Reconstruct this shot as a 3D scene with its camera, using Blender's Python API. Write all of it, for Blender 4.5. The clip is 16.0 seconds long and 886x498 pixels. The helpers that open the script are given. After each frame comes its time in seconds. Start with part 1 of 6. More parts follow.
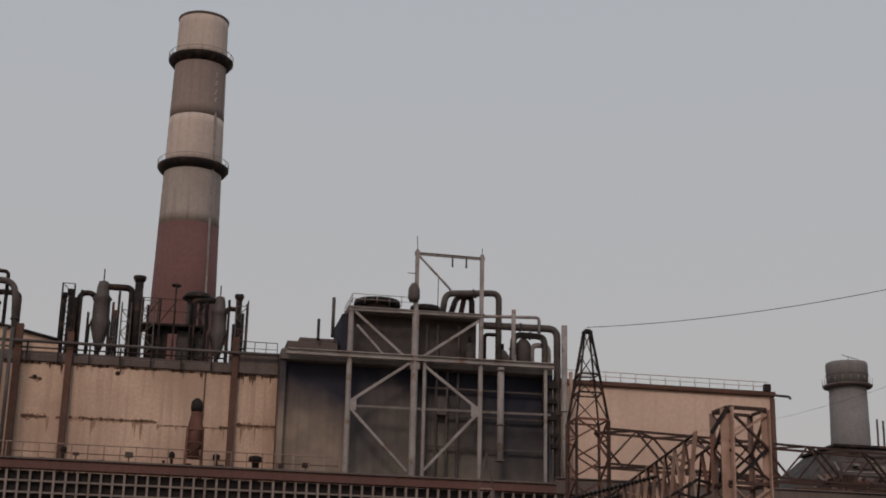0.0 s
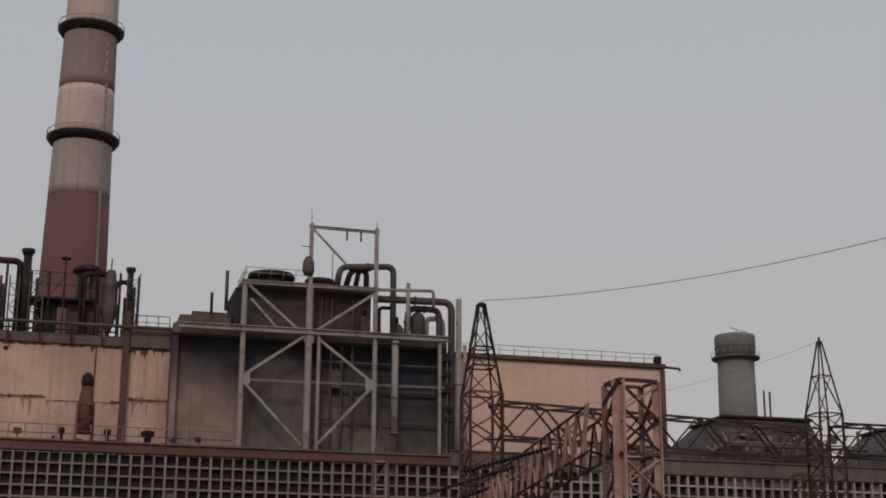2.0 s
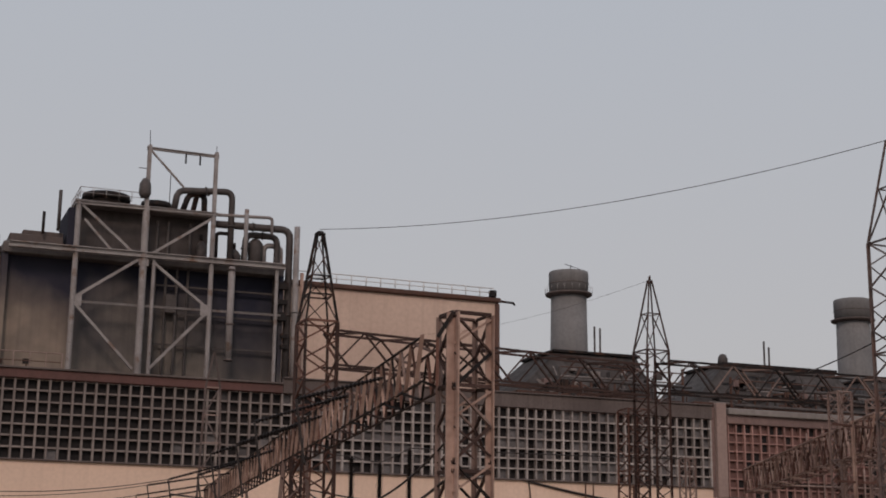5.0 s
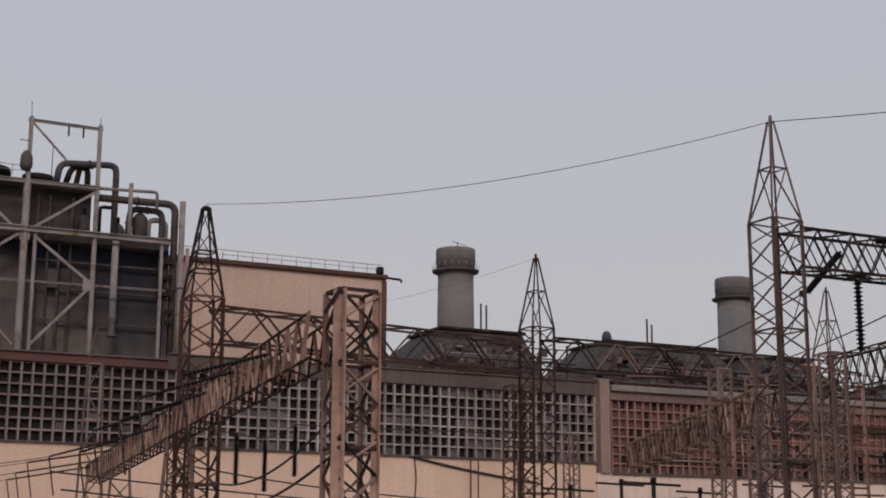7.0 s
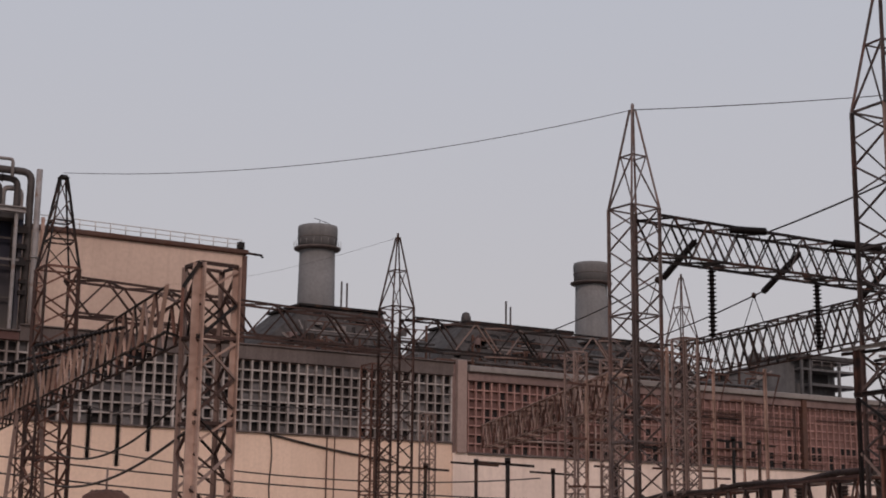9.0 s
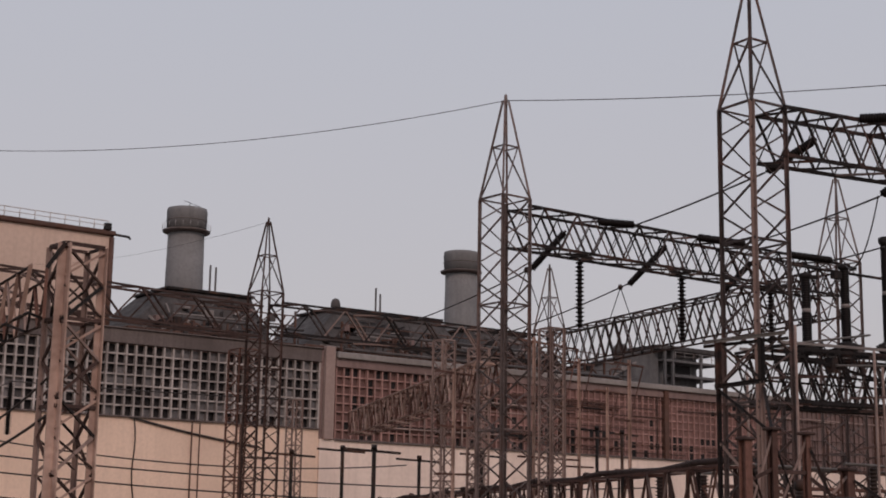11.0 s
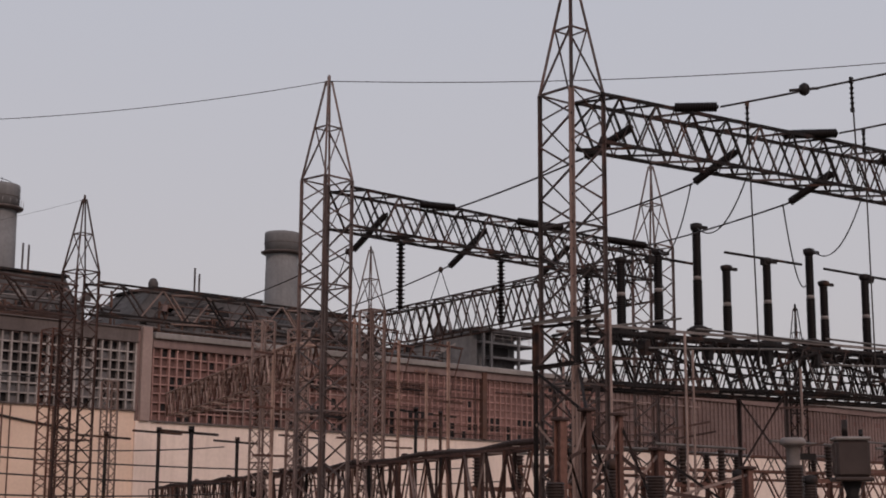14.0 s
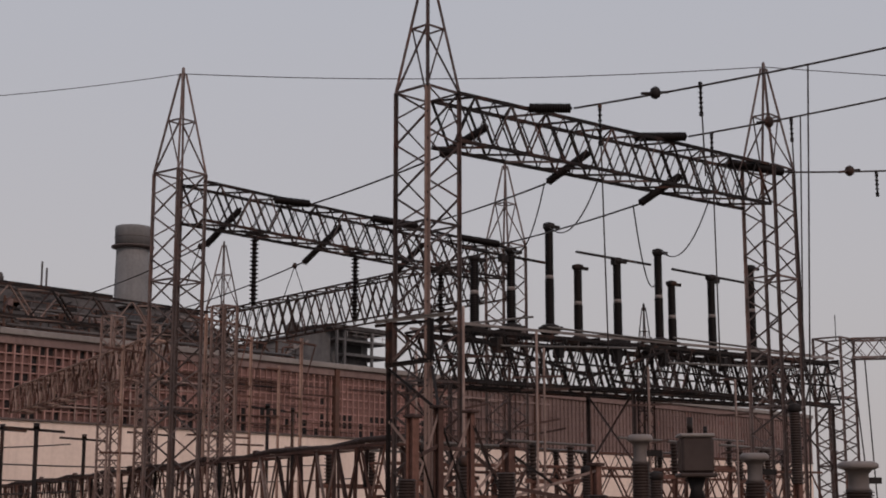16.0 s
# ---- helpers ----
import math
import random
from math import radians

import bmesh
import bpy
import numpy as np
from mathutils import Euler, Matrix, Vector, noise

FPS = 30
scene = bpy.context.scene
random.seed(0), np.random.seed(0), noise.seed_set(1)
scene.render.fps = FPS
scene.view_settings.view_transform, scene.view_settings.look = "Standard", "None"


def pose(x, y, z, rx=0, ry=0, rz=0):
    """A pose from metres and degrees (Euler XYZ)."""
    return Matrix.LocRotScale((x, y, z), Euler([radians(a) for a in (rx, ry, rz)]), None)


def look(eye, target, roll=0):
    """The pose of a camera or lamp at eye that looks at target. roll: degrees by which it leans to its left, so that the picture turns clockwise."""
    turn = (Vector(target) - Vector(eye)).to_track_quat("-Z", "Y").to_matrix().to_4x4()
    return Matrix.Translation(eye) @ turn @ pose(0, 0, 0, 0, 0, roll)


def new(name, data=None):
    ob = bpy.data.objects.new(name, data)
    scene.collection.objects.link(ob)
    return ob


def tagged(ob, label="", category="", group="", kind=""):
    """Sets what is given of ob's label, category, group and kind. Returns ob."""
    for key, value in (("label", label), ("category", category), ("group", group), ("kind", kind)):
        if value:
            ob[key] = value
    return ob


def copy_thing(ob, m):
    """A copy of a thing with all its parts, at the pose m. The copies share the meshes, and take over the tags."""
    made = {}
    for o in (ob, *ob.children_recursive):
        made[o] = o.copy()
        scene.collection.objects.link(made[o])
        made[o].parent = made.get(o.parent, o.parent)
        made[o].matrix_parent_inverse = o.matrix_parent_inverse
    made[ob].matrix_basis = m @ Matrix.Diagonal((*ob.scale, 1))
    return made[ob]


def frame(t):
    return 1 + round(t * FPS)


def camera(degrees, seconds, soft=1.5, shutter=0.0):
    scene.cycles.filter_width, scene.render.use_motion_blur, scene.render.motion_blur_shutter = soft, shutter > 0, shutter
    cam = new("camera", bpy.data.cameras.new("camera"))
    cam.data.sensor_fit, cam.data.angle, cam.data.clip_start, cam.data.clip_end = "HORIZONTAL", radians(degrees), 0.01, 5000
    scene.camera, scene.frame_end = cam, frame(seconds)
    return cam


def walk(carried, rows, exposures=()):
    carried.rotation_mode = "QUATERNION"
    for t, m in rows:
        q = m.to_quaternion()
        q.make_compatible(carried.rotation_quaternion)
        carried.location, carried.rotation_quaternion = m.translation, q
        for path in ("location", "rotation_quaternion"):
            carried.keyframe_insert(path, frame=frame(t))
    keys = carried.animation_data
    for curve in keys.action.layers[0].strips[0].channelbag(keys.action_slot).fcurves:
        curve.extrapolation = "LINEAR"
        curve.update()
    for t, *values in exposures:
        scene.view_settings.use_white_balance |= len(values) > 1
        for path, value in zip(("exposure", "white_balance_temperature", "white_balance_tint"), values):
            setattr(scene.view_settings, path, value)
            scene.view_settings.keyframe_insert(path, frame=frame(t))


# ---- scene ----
cam = camera(33.5, 16.0, soft=1.85)
EYE = 1.6
# seconds, yaw, pitch, roll: the camera stands still and pans to its right
ROWS = [
    (0.0, -10.83, 16.74, -1.29),
    (0.5, -11.64, 16.60, -1.05),
    (1.0, -12.77, 16.35, -0.66),
    (1.5, -13.94, 16.10, -0.36),
    (2.0, -15.11, 15.76, -0.23),
    (2.5, -15.81, 15.35, -0.30),
    (3.0, -16.75, 14.75, -0.31),
    (3.5, -17.97, 14.28, -0.29),
    (4.0, -19.46, 13.82, -0.35),
    (6.5, -24.42, 12.34, -0.53),
    (7.0, -26.06, 12.21, -0.13),
    (7.5, -28.06, 12.09, 0.15),
    (8.0, -29.39, 11.89, -0.02),
    (8.5, -30.32, 11.66, -0.28),
    (9.0, -31.54, 11.42, -0.66),
    (11.5, -37.81, 10.82, -0.90),
    (12.0, -38.91, 10.61, -0.97),
    (12.5, -40.19, 10.54, -1.02),
    (13.0, -41.72, 10.53, -0.74),
    (13.5, -42.75, 10.48, -0.54),
    (14.0, -43.73, 10.34, -0.32),
    (14.5, -45.07, 10.27, -0.17),
    (15.0, -46.70, 10.26, 0.02),
    (15.5, -47.85, 10.24, 0.10),
    (16.0, -49.48, 10.24, 0.01),
]
walk(cam, [(t, pose(0, 0, EYE, 90 + pitch, 0, yaw) @ pose(0, 0, 0, 0, 0, -roll)) for t, yaw, pitch, roll in ROWS],
     exposures=[(0.0, 0.02, 6850, 13), (4.2, 0.09, 6650, 13), (6.3, 0.17, 6500, 15), (9.0, 0.22, 6555, 17), (12.5, 0.21, 6540, 18), (14.0, 0.23, 6560, 18), (15.0, 0.15, 6570, 18), (16.0, 0.1, 6610, 17)])

# ---------------- light: an even overcast evening ----------------
world = bpy.data.worlds.new("overcast")
scene.world = world
world.use_nodes = True
wn, wl = world.node_tree.nodes, world.node_tree.links
wn.clear()
SUN_EL, SUN_ROT = radians(32), radians(200)
sky = wn.new("ShaderNodeTexSky")
sky.sky_type, sky.sun_disc = "NISHITA", False
sky.sun_elevation, sky.sun_rotation, sky.dust_density = SUN_EL, SUN_ROT, 4.0
coord = wn.new("ShaderNodeTexCoord")
split = wn.new("ShaderNodeSeparateXYZ")
ramp = wn.new("ShaderNodeValToRGB")
ramp.color_ramp.elements[0].position, ramp.color_ramp.elements[0].color = 0.0, (0.424, 0.41, 0.398, 1)
ramp.color_ramp.elements[1].position, ramp.color_ramp.elements[1].color = 0.55, (0.395, 0.445, 0.50, 1)
mid = ramp.color_ramp.elements.new(0.16)
mid.color = (0.434, 0.44, 0.447, 1)
cloud = wn.new("ShaderNodeBackground")
clear = wn.new("ShaderNodeBackground")
both = wn.new("ShaderNodeMixShader")
out = wn.new("ShaderNodeOutputWorld")
clear.inputs[1].default_value = 0.10
cloud.inputs[1].default_value = 1.0
both.inputs[0].default_value = 0.06
wl.new(coord.outputs["Generated"], split.inputs[0])
wl.new(split.outputs["Z"], ramp.inputs[0])
wl.new(ramp.outputs[0], cloud.inputs[0])
wl.new(sky.outputs[0], clear.inputs[0])
wl.new(cloud.outputs[0], both.inputs[1])
wl.new(clear.outputs[0], both.inputs[2])
wl.new(both.outputs[0], out.inputs[0])
sun_data = bpy.data.lights.new("sun", "SUN")
sun_data.energy, sun_data.angle, sun_data.color = 0.9, radians(14), (1.0, 0.79, 0.66)
sun = new("sun", sun_data)
sun.matrix_world = look((-40, -100, 75), (0, 0, 0))


# ---------------- materials ----------------
def surface(name, base, dark, rough=0.75, metal=0.0, grain=6.0, patch=0.35, amount=0.6, streaks=0.0, bump=0.15, vary=0.0, rust=None, rust_amount=0.0, gloss=0.22, dark_top=None):
    """A weathered surface: two scales of noise between two colours, upright streaks, rust and fine relief, in metres of the world."""
    m = bpy.data.materials.new(name)
    m.use_nodes = True
    n, l = m.node_tree.nodes, m.node_tree.links
    shader = n["Principled BSDF"]
    place = n.new("ShaderNodeNewGeometry")

    def noisy(scale, stretch=(1, 1, 1), detail=4.0):
        mp = n.new("ShaderNodeMapping")
        mp.inputs["Scale"].default_value = stretch
        tx = n.new("ShaderNodeTexNoise")
        tx.inputs["Scale"].default_value, tx.inputs["Detail"].default_value = scale, detail
        l.new(place.outputs["Position"], mp.inputs["Vector"])
        l.new(mp.outputs["Vector"], tx.inputs["Vector"])
        return tx.outputs["Fac"]

    def ranged(src, a, b, lo=0.0, hi=1.0):
        r = n.new("ShaderNodeMapRange")
        r.inputs["From Min"].default_value, r.inputs["From Max"].default_value = a, b
        r.inputs["To Min"].default_value, r.inputs["To Max"].default_value = lo, hi
        l.new(src, r.inputs["Value"])
        return r.outputs["Result"]

    def mixed(fac, one, two):
        x = n.new("ShaderNodeMix")
        x.data_type = "RGBA"
        if isinstance(fac, float):
            x.inputs["Factor"].default_value = fac
        else:
            l.new(fac, x.inputs["Factor"])
        for k, v in ((6, one), (7, two)):
            if isinstance(v, tuple):
                x.inputs[k].default_value = (*v, 1)
            else:
                l.new(v, x.inputs[k])
        return x.outputs[2]

    col = mixed(ranged(noisy(patch), 0.35, 0.68, 0, amount), base, dark)
    fine = noisy(grain)
    col = mixed(ranged(fine, 0.40, 0.72, 0, amount * 0.6), col, dark)
    if streaks:
        col = mixed(ranged(noisy(1.0, (2.2, 2.2, 0.10)), 0.48, 0.66, 0, streaks), col, dark)
    # colour turns blue-black with height between two levels, the edge wavered by noise
    if dark_top:
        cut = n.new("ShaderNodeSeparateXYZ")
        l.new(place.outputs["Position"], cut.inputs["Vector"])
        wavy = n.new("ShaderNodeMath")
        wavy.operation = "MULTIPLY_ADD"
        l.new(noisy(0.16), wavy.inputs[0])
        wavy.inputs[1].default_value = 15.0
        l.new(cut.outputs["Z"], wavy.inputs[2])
        col = mixed(ranged(wavy.outputs[0], dark_top[0] + 7.0, dark_top[1] + 7.0, 0, 0.95), col, (0.021, 0.023, 0.040))
    if rust:
        col = mixed(ranged(noisy(1.3, detail=6.0), 0.62 - 0.3 * rust_amount, 0.72, 0, 0.9), col, rust)
    if vary:
        info = n.new("ShaderNodeObjectInfo")
        col = mixed(ranged(info.outputs["Random"], 0, 1, 0, vary), col, dark)
    l.new(col, shader.inputs["Base Color"])
    shader.inputs["Metallic"].default_value = metal
    shader.inputs["Specular IOR Level"].default_value = gloss
    l.new(ranged(fine, 0.3, 0.7, max(0.05, rough - 0.12), min(1.0, rough + 0.12)), shader.inputs["Roughness"])
    if bump:
        b = n.new("ShaderNodeBump")
        b.inputs["Strength"].default_value, b.inputs["Distance"].default_value = bump, 0.03
        l.new(fine, b.inputs["Height"])
        l.new(b.outputs["Normal"], shader.inputs["Normal"])
    return m


SOIL = surface("dry_soil", (0.22, 0.17, 0.12), (0.12, 0.09, 0.07), 0.95, grain=3, patch=0.05)
CREAM = surface("cream_render", (0.64, 0.47, 0.37), (0.36, 0.25, 0.195), 0.9, grain=5, patch=0.22, amount=0.75, streaks=0.5)
CREAM_LOW = surface("cream_lime_wash", (0.81, 0.60, 0.475), (0.55, 0.395, 0.31), 0.9, grain=4, patch=0.12, amount=0.5, streaks=0.18)
DARK_TOP_WALL = surface("dark_topped_cladding", (0.195, 0.168, 0.148), (0.075, 0.068, 0.064), 0.85, grain=0.9, patch=0.16, amount=0.7, streaks=0.25, dark_top=(17.0, 24.5))
UPPER_WALL = surface("dull_brown_grey_cladding", (0.115, 0.098, 0.094), (0.045, 0.039, 0.039), 0.85, grain=1.2, patch=0.25, amount=0.8, streaks=0.4)
FLOOR_EDGE = surface("weathered_grey_edge", (0.21, 0.185, 0.178), (0.10, 0.086, 0.082), 0.85, grain=2, patch=0.3, amount=0.7, streaks=0.4)
DARK_TOP_CREAM = surface("dark_topped_render", (0.27, 0.215, 0.175), (0.12, 0.10, 0.09), 0.9, grain=0.8, patch=0.2, amount=0.5, streaks=0.3, dark_top=(18.0, 24.0))
CONCRETE = surface("grey_concrete", (0.155, 0.125, 0.118), (0.075, 0.06, 0.057), 0.9, grain=5, patch=0.3, streaks=0.4)
PARAPET = surface("red_oxide_parapet", (0.14, 0.072, 0.065), (0.085, 0.05, 0.046), 0.85, grain=5, patch=0.3, streaks=0.35)
LATTICE = surface("dusty_concrete_bars", (0.55, 0.49, 0.465), (0.16, 0.135, 0.128), 0.9, grain=3, patch=0.3, amount=0.75, vary=0.55, streaks=0.35)
LATTICE_OLD = surface("brown_grey_concrete_bars", (0.315, 0.268, 0.248), (0.13, 0.105, 0.099), 0.9, grain=3, patch=0.35, amount=0.7, vary=0.5)
LATTICE_BROWN = surface("brown_dusty_bars", (0.46, 0.272, 0.24), (0.21, 0.12, 0.107), 0.9, grain=2.5, patch=0.25, amount=0.7, vary=0.5, streaks=0.3)
PANE_DARK = surface("grimy_dark_glass", (0.010, 0.009, 0.010), (0.026, 0.022, 0.023), 0.65, grain=4, patch=0.5, bump=0.05, vary=0.6)
PANE_GREY = surface("dust_coated_glass", (0.25, 0.235, 0.24), (0.05, 0.046, 0.048), 0.5, grain=4, patch=0.5, bump=0.05, vary=0.9)
PANE_BROWN = surface("brown_coated_panel", (0.255, 0.142, 0.127), (0.11, 0.062, 0.056), 0.7, grain=2, patch=0.2, amount=0.8, bump=0.05, vary=0.7)
COLUMN_BROWN = surface("brown_painted_steel", (0.125, 0.07, 0.055), (0.06, 0.035, 0.03), 0.75, grain=8, patch=0.8, rust=(0.10, 0.045, 0.03), rust_amount=0.4)
STEEL_PALE = surface("pale_grey_painted_steel", (0.34, 0.315, 0.31), (0.15, 0.13, 0.127), 0.65, grain=9, patch=0.8, rust=(0.16, 0.09, 0.06), rust_amount=0.2)
STEEL_DARK = surface("sooty_dark_steel", (0.022, 0.018, 0.018), (0.011, 0.009, 0.009), 0.7, grain=9, patch=0.9, rust=(0.09, 0.045, 0.03), rust_amount=0.3)
PIPE_GREY = surface("grey_pipe_lagging", (0.105, 0.092, 0.09), (0.04, 0.034, 0.033), 0.6, grain=6, patch=0.7, streaks=0.2)
GALV = surface("weathered_galvanised_angle", (0.12, 0.092, 0.087), (0.035, 0.027, 0.026), 0.6, metal=0.25, grain=10, patch=0.9, vary=0.6, rust=(0.17, 0.09, 0.075), rust_amount=0.4)
GALV_PALE = surface("pale_weathered_angle", (0.235, 0.182, 0.172), (0.055, 0.042, 0.04), 0.6, metal=0.2, grain=10, patch=0.9, vary=0.75, rust=(0.20, 0.115, 0.095), rust_amount=0.4)
GALV_DARK = surface("dark_weathered_angle", (0.026, 0.020, 0.0195), (0.011, 0.009, 0.009), 0.65, metal=0.2, grain=10, patch=0.9, vary=0.6, rust=(0.11, 0.05, 0.035), rust_amount=0.3)
RUST = surface("red_rusted_angle", (0.215, 0.105, 0.08), (0.05, 0.029, 0.025), 0.85, grain=10, patch=0.9, vary=0.7)
RUST_MIX = surface("red_brown_weathered_angle", (0.10, 0.058, 0.05), (0.028, 0.018, 0.016), 0.75, grain=10, patch=0.9, vary=0.7)
RUST_DUSTY = surface("dusty_pale_brown_angle", (0.36, 0.265, 0.235), (0.15, 0.10, 0.087), 0.85, grain=9, patch=0.9, vary=0.7)
RUST_PALE = surface("pale_rusty_leg", (0.55, 0.385, 0.32), (0.20, 0.12, 0.095), 0.8, grain=5, patch=0.9, amount=0.75, vary=0.35)
PORCELAIN = surface("brown_glazed_porcelain", (0.008, 0.006, 0.006), (0.014, 0.010, 0.010), 0.5, grain=10, patch=1.5, bump=0.03, gloss=0.12)
PORCELAIN_BROWN = surface("matt_brown_porcelain", (0.050, 0.034, 0.030), (0.026, 0.018, 0.016), 0.45, grain=8, patch=1.2, bump=0.03, gloss=0.2)
CABLE = surface("aluminium_conductor", (0.06, 0.05, 0.048), (0.03, 0.025, 0.025), 0.6, metal=0.3, grain=20, patch=3, bump=0.0)
BUSBAR = surface("dull_tube_bus", (0.17, 0.15, 0.14), (0.09, 0.08, 0.075), 0.55, metal=0.4, grain=9, patch=0.9)
CAN_BROWN = surface("brown_enamel_tank", (0.055, 0.038, 0.034), (0.03, 0.021, 0.019), 0.5, grain=6, patch=0.8)
CAP_PALE = surface("pale_grey_cap", (0.24, 0.21, 0.198), (0.14, 0.115, 0.11), 0.6, grain=7, patch=0.9)
CAP_DULL = surface("dull_grey_brown_casting", (0.15, 0.125, 0.117), (0.07, 0.058, 0.055), 0.6, grain=7, patch=0.9)
STACK_GREY = surface("grey_concrete_stack", (0.213, 0.206, 0.207), (0.122, 0.117, 0.117), 0.9, grain=4, patch=0.25, streaks=0.35)
ROOF_DARK = surface("dark_corrugated_roof", (0.095, 0.085, 0.083), (0.036, 0.032, 0.032), 0.8, grain=1.6, patch=0.25, amount=0.85, streaks=0.5)
BAND_CREAM = surface("weathered_cream_band", (0.56, 0.47, 0.42), (0.36, 0.295, 0.27), 0.9, grain=2.5, patch=0.16, streaks=0.55)
BAND_TAN = surface("faded_tan_band", (0.285, 0.225, 0.205), (0.20, 0.16, 0.15), 0.9, grain=2.5, patch=0.15, streaks=0.4)
BAND_GREY = surface("weathered_grey_band", (0.37, 0.32, 0.295), (0.24, 0.205, 0.19), 0.9, grain=2.5, patch=0.16, streaks=0.6)
BAND_RED = surface("faded_maroon_band", (0.172, 0.09, 0.086), (0.118, 0.066, 0.063), 0.9, grain=2.5, patch=0.18, streaks=0.3)
WHITE_PAINT = surface("chalky_white_paint", (0.55, 0.51, 0.48), (0.40, 0.36, 0.34), 0.85, grain=6, patch=0.6)
SHEET = surface("grimy_brown_sheet", (0.26, 0.18, 0.167), (0.14, 0.096, 0.09), 0.85, grain=3, patch=0.12, amount=0.8, streaks=0.4)
PIER = surface("pinkish_concrete", (0.36, 0.265, 0.235), (0.23, 0.165, 0.15), 0.9, grain=4, patch=0.4, streaks=0.3)
CREAM_BLOCK = surface("dusky_peach_render", (0.66, 0.495, 0.41), (0.42, 0.30, 0.245), 0.9, grain=3, patch=0.12, amount=0.55, streaks=0.25)
CREAM_RIGHT = surface("greyed_pink_lime_wash", (0.82, 0.67, 0.585), (0.55, 0.43, 0.375), 0.9, grain=3, patch=0.1, amount=0.5, streaks=0.3)
BLOCK_GREY = surface("blue_grey_weathered_concrete", (0.17, 0.165, 0.168), (0.075, 0.072, 0.075), 0.85, grain=2, patch=0.2, amount=0.8, streaks=0.4)
COPING = surface("pale_grey_coping", (0.29, 0.262, 0.25), (0.16, 0.14, 0.132), 0.9, grain=2, patch=0.2, amount=0.7, streaks=0.3)
STAIN_PALE = surface("pale_brown_damp", (0.36, 0.235, 0.175), (0.24, 0.155, 0.115), 0.95, grain=3, patch=0.8)
STAIN = surface("black_damp_stain", (0.13, 0.075, 0.055), (0.07, 0.045, 0.035), 0.95, grain=6, patch=0.9)


# ---------------- building blocks ----------------
def mesh_of(name, bm):
    me = bpy.data.meshes.new(name)
    bm.normal_update()
    bm.to_mesh(me)
    bm.free()
    return me


def thing(name, x, y, z, label, category, group="", kind="", rz=0.0):
    ob = new(name)
    ob.matrix_basis = pose(x, y, z, 0, 0, rz)
    return tagged(ob, label, category, group, kind)


def part(name, bm, material, parent, label=""):
    me = mesh_of(name, bm)
    me.materials.append(material)
    ob = new(name, me)
    ob.parent = parent
    return tagged(ob, label)


def add_box(bm, x0, x1, y0, y1, z0, z1, bevel=0.0):
    geo = bmesh.ops.create_cube(bm, size=1.0)
    bmesh.ops.transform(bm, matrix=Matrix.Translation(((x0 + x1) / 2, (y0 + y1) / 2, (z0 + z1) / 2)) @ Matrix.Diagonal((x1 - x0, y1 - y0, z1 - z0, 1)), verts=geo["verts"])
    if bevel:
        edges = list({e for v in geo["verts"] for e in v.link_edges})
        bmesh.ops.bevel(bm, geom=edges, offset=bevel, segments=1, affect="EDGES")
    return bm


def box(x0, x1, y0, y1, z0, z1, bevel=0.0):
    return add_box(bmesh.new(), x0, x1, y0, y1, z0, z1, bevel)


def add_lathe(bm, profile, segments=24, cx=0.0, cy=0.0, smooth=True):
    """Turns a profile of (radius, height) round an upright axis."""
    rings = []
    for r, z in profile:
        rings.append([bm.verts.new((cx + r * math.cos(2 * math.pi * k / segments), cy + r * math.sin(2 * math.pi * k / segments), z)) for k in range(segments)])
    for a, b in zip(rings, rings[1:]):
        for k in range(segments):
            fc = bm.faces.new((a[k], a[(k + 1) % segments], b[(k + 1) % segments], b[k]))
            fc.smooth = smooth
    bm.faces.new(list(reversed(rings[0])))
    bm.faces.new(rings[-1])
    return bm


def lathe(profile, segments=24, cx=0.0, cy=0.0):
    return add_lathe(bmesh.new(), profile, segments, cx, cy)


def add_tube(bm, points, r, segments=10, bend=0.0):
    """A tube along points, its corners rounded by the radius bend."""
    pts = [Vector(p) for p in points]
    if bend:
        path = [pts[0]]
        for a, b, c in zip(pts, pts[1:], pts[2:]):
            u, w = (a - b), (c - b)
            k = min(bend, u.length * 0.49, w.length * 0.49)
            p, q = b + u.normalized() * k, b + w.normalized() * k
            for i in range(6):
                s = i / 5
                path.append(p.lerp(b, s).lerp(b.lerp(q, s), s))
        path.append(pts[-1])
        pts = path
    rings, side = [], None
    for i, p in enumerate(pts):
        d = (pts[min(i + 1, len(pts) - 1)] - pts[max(i - 1, 0)]).normalized()
        if side is None:
            side = d.orthogonal().normalized()
        side = (side - d * side.dot(d)).normalized()
        up = d.cross(side)
        rings.append([bm.verts.new(p + r * (math.cos(2 * math.pi * k / segments) * side + math.sin(2 * math.pi * k / segments) * up)) for k in range(segments)])
    for a, b in zip(rings, rings[1:]):
        for k in range(segments):
            bm.faces.new((a[k], a[(k + 1) % segments], b[(k + 1) % segments], b[k])).smooth = True
    bm.faces.new(list(reversed(rings[0])))
    bm.faces.new(rings[-1])
    return bm


def tube(points, r, segments=10, bend=0.0):
    return add_tube(bmesh.new(), points, r, segments, bend)


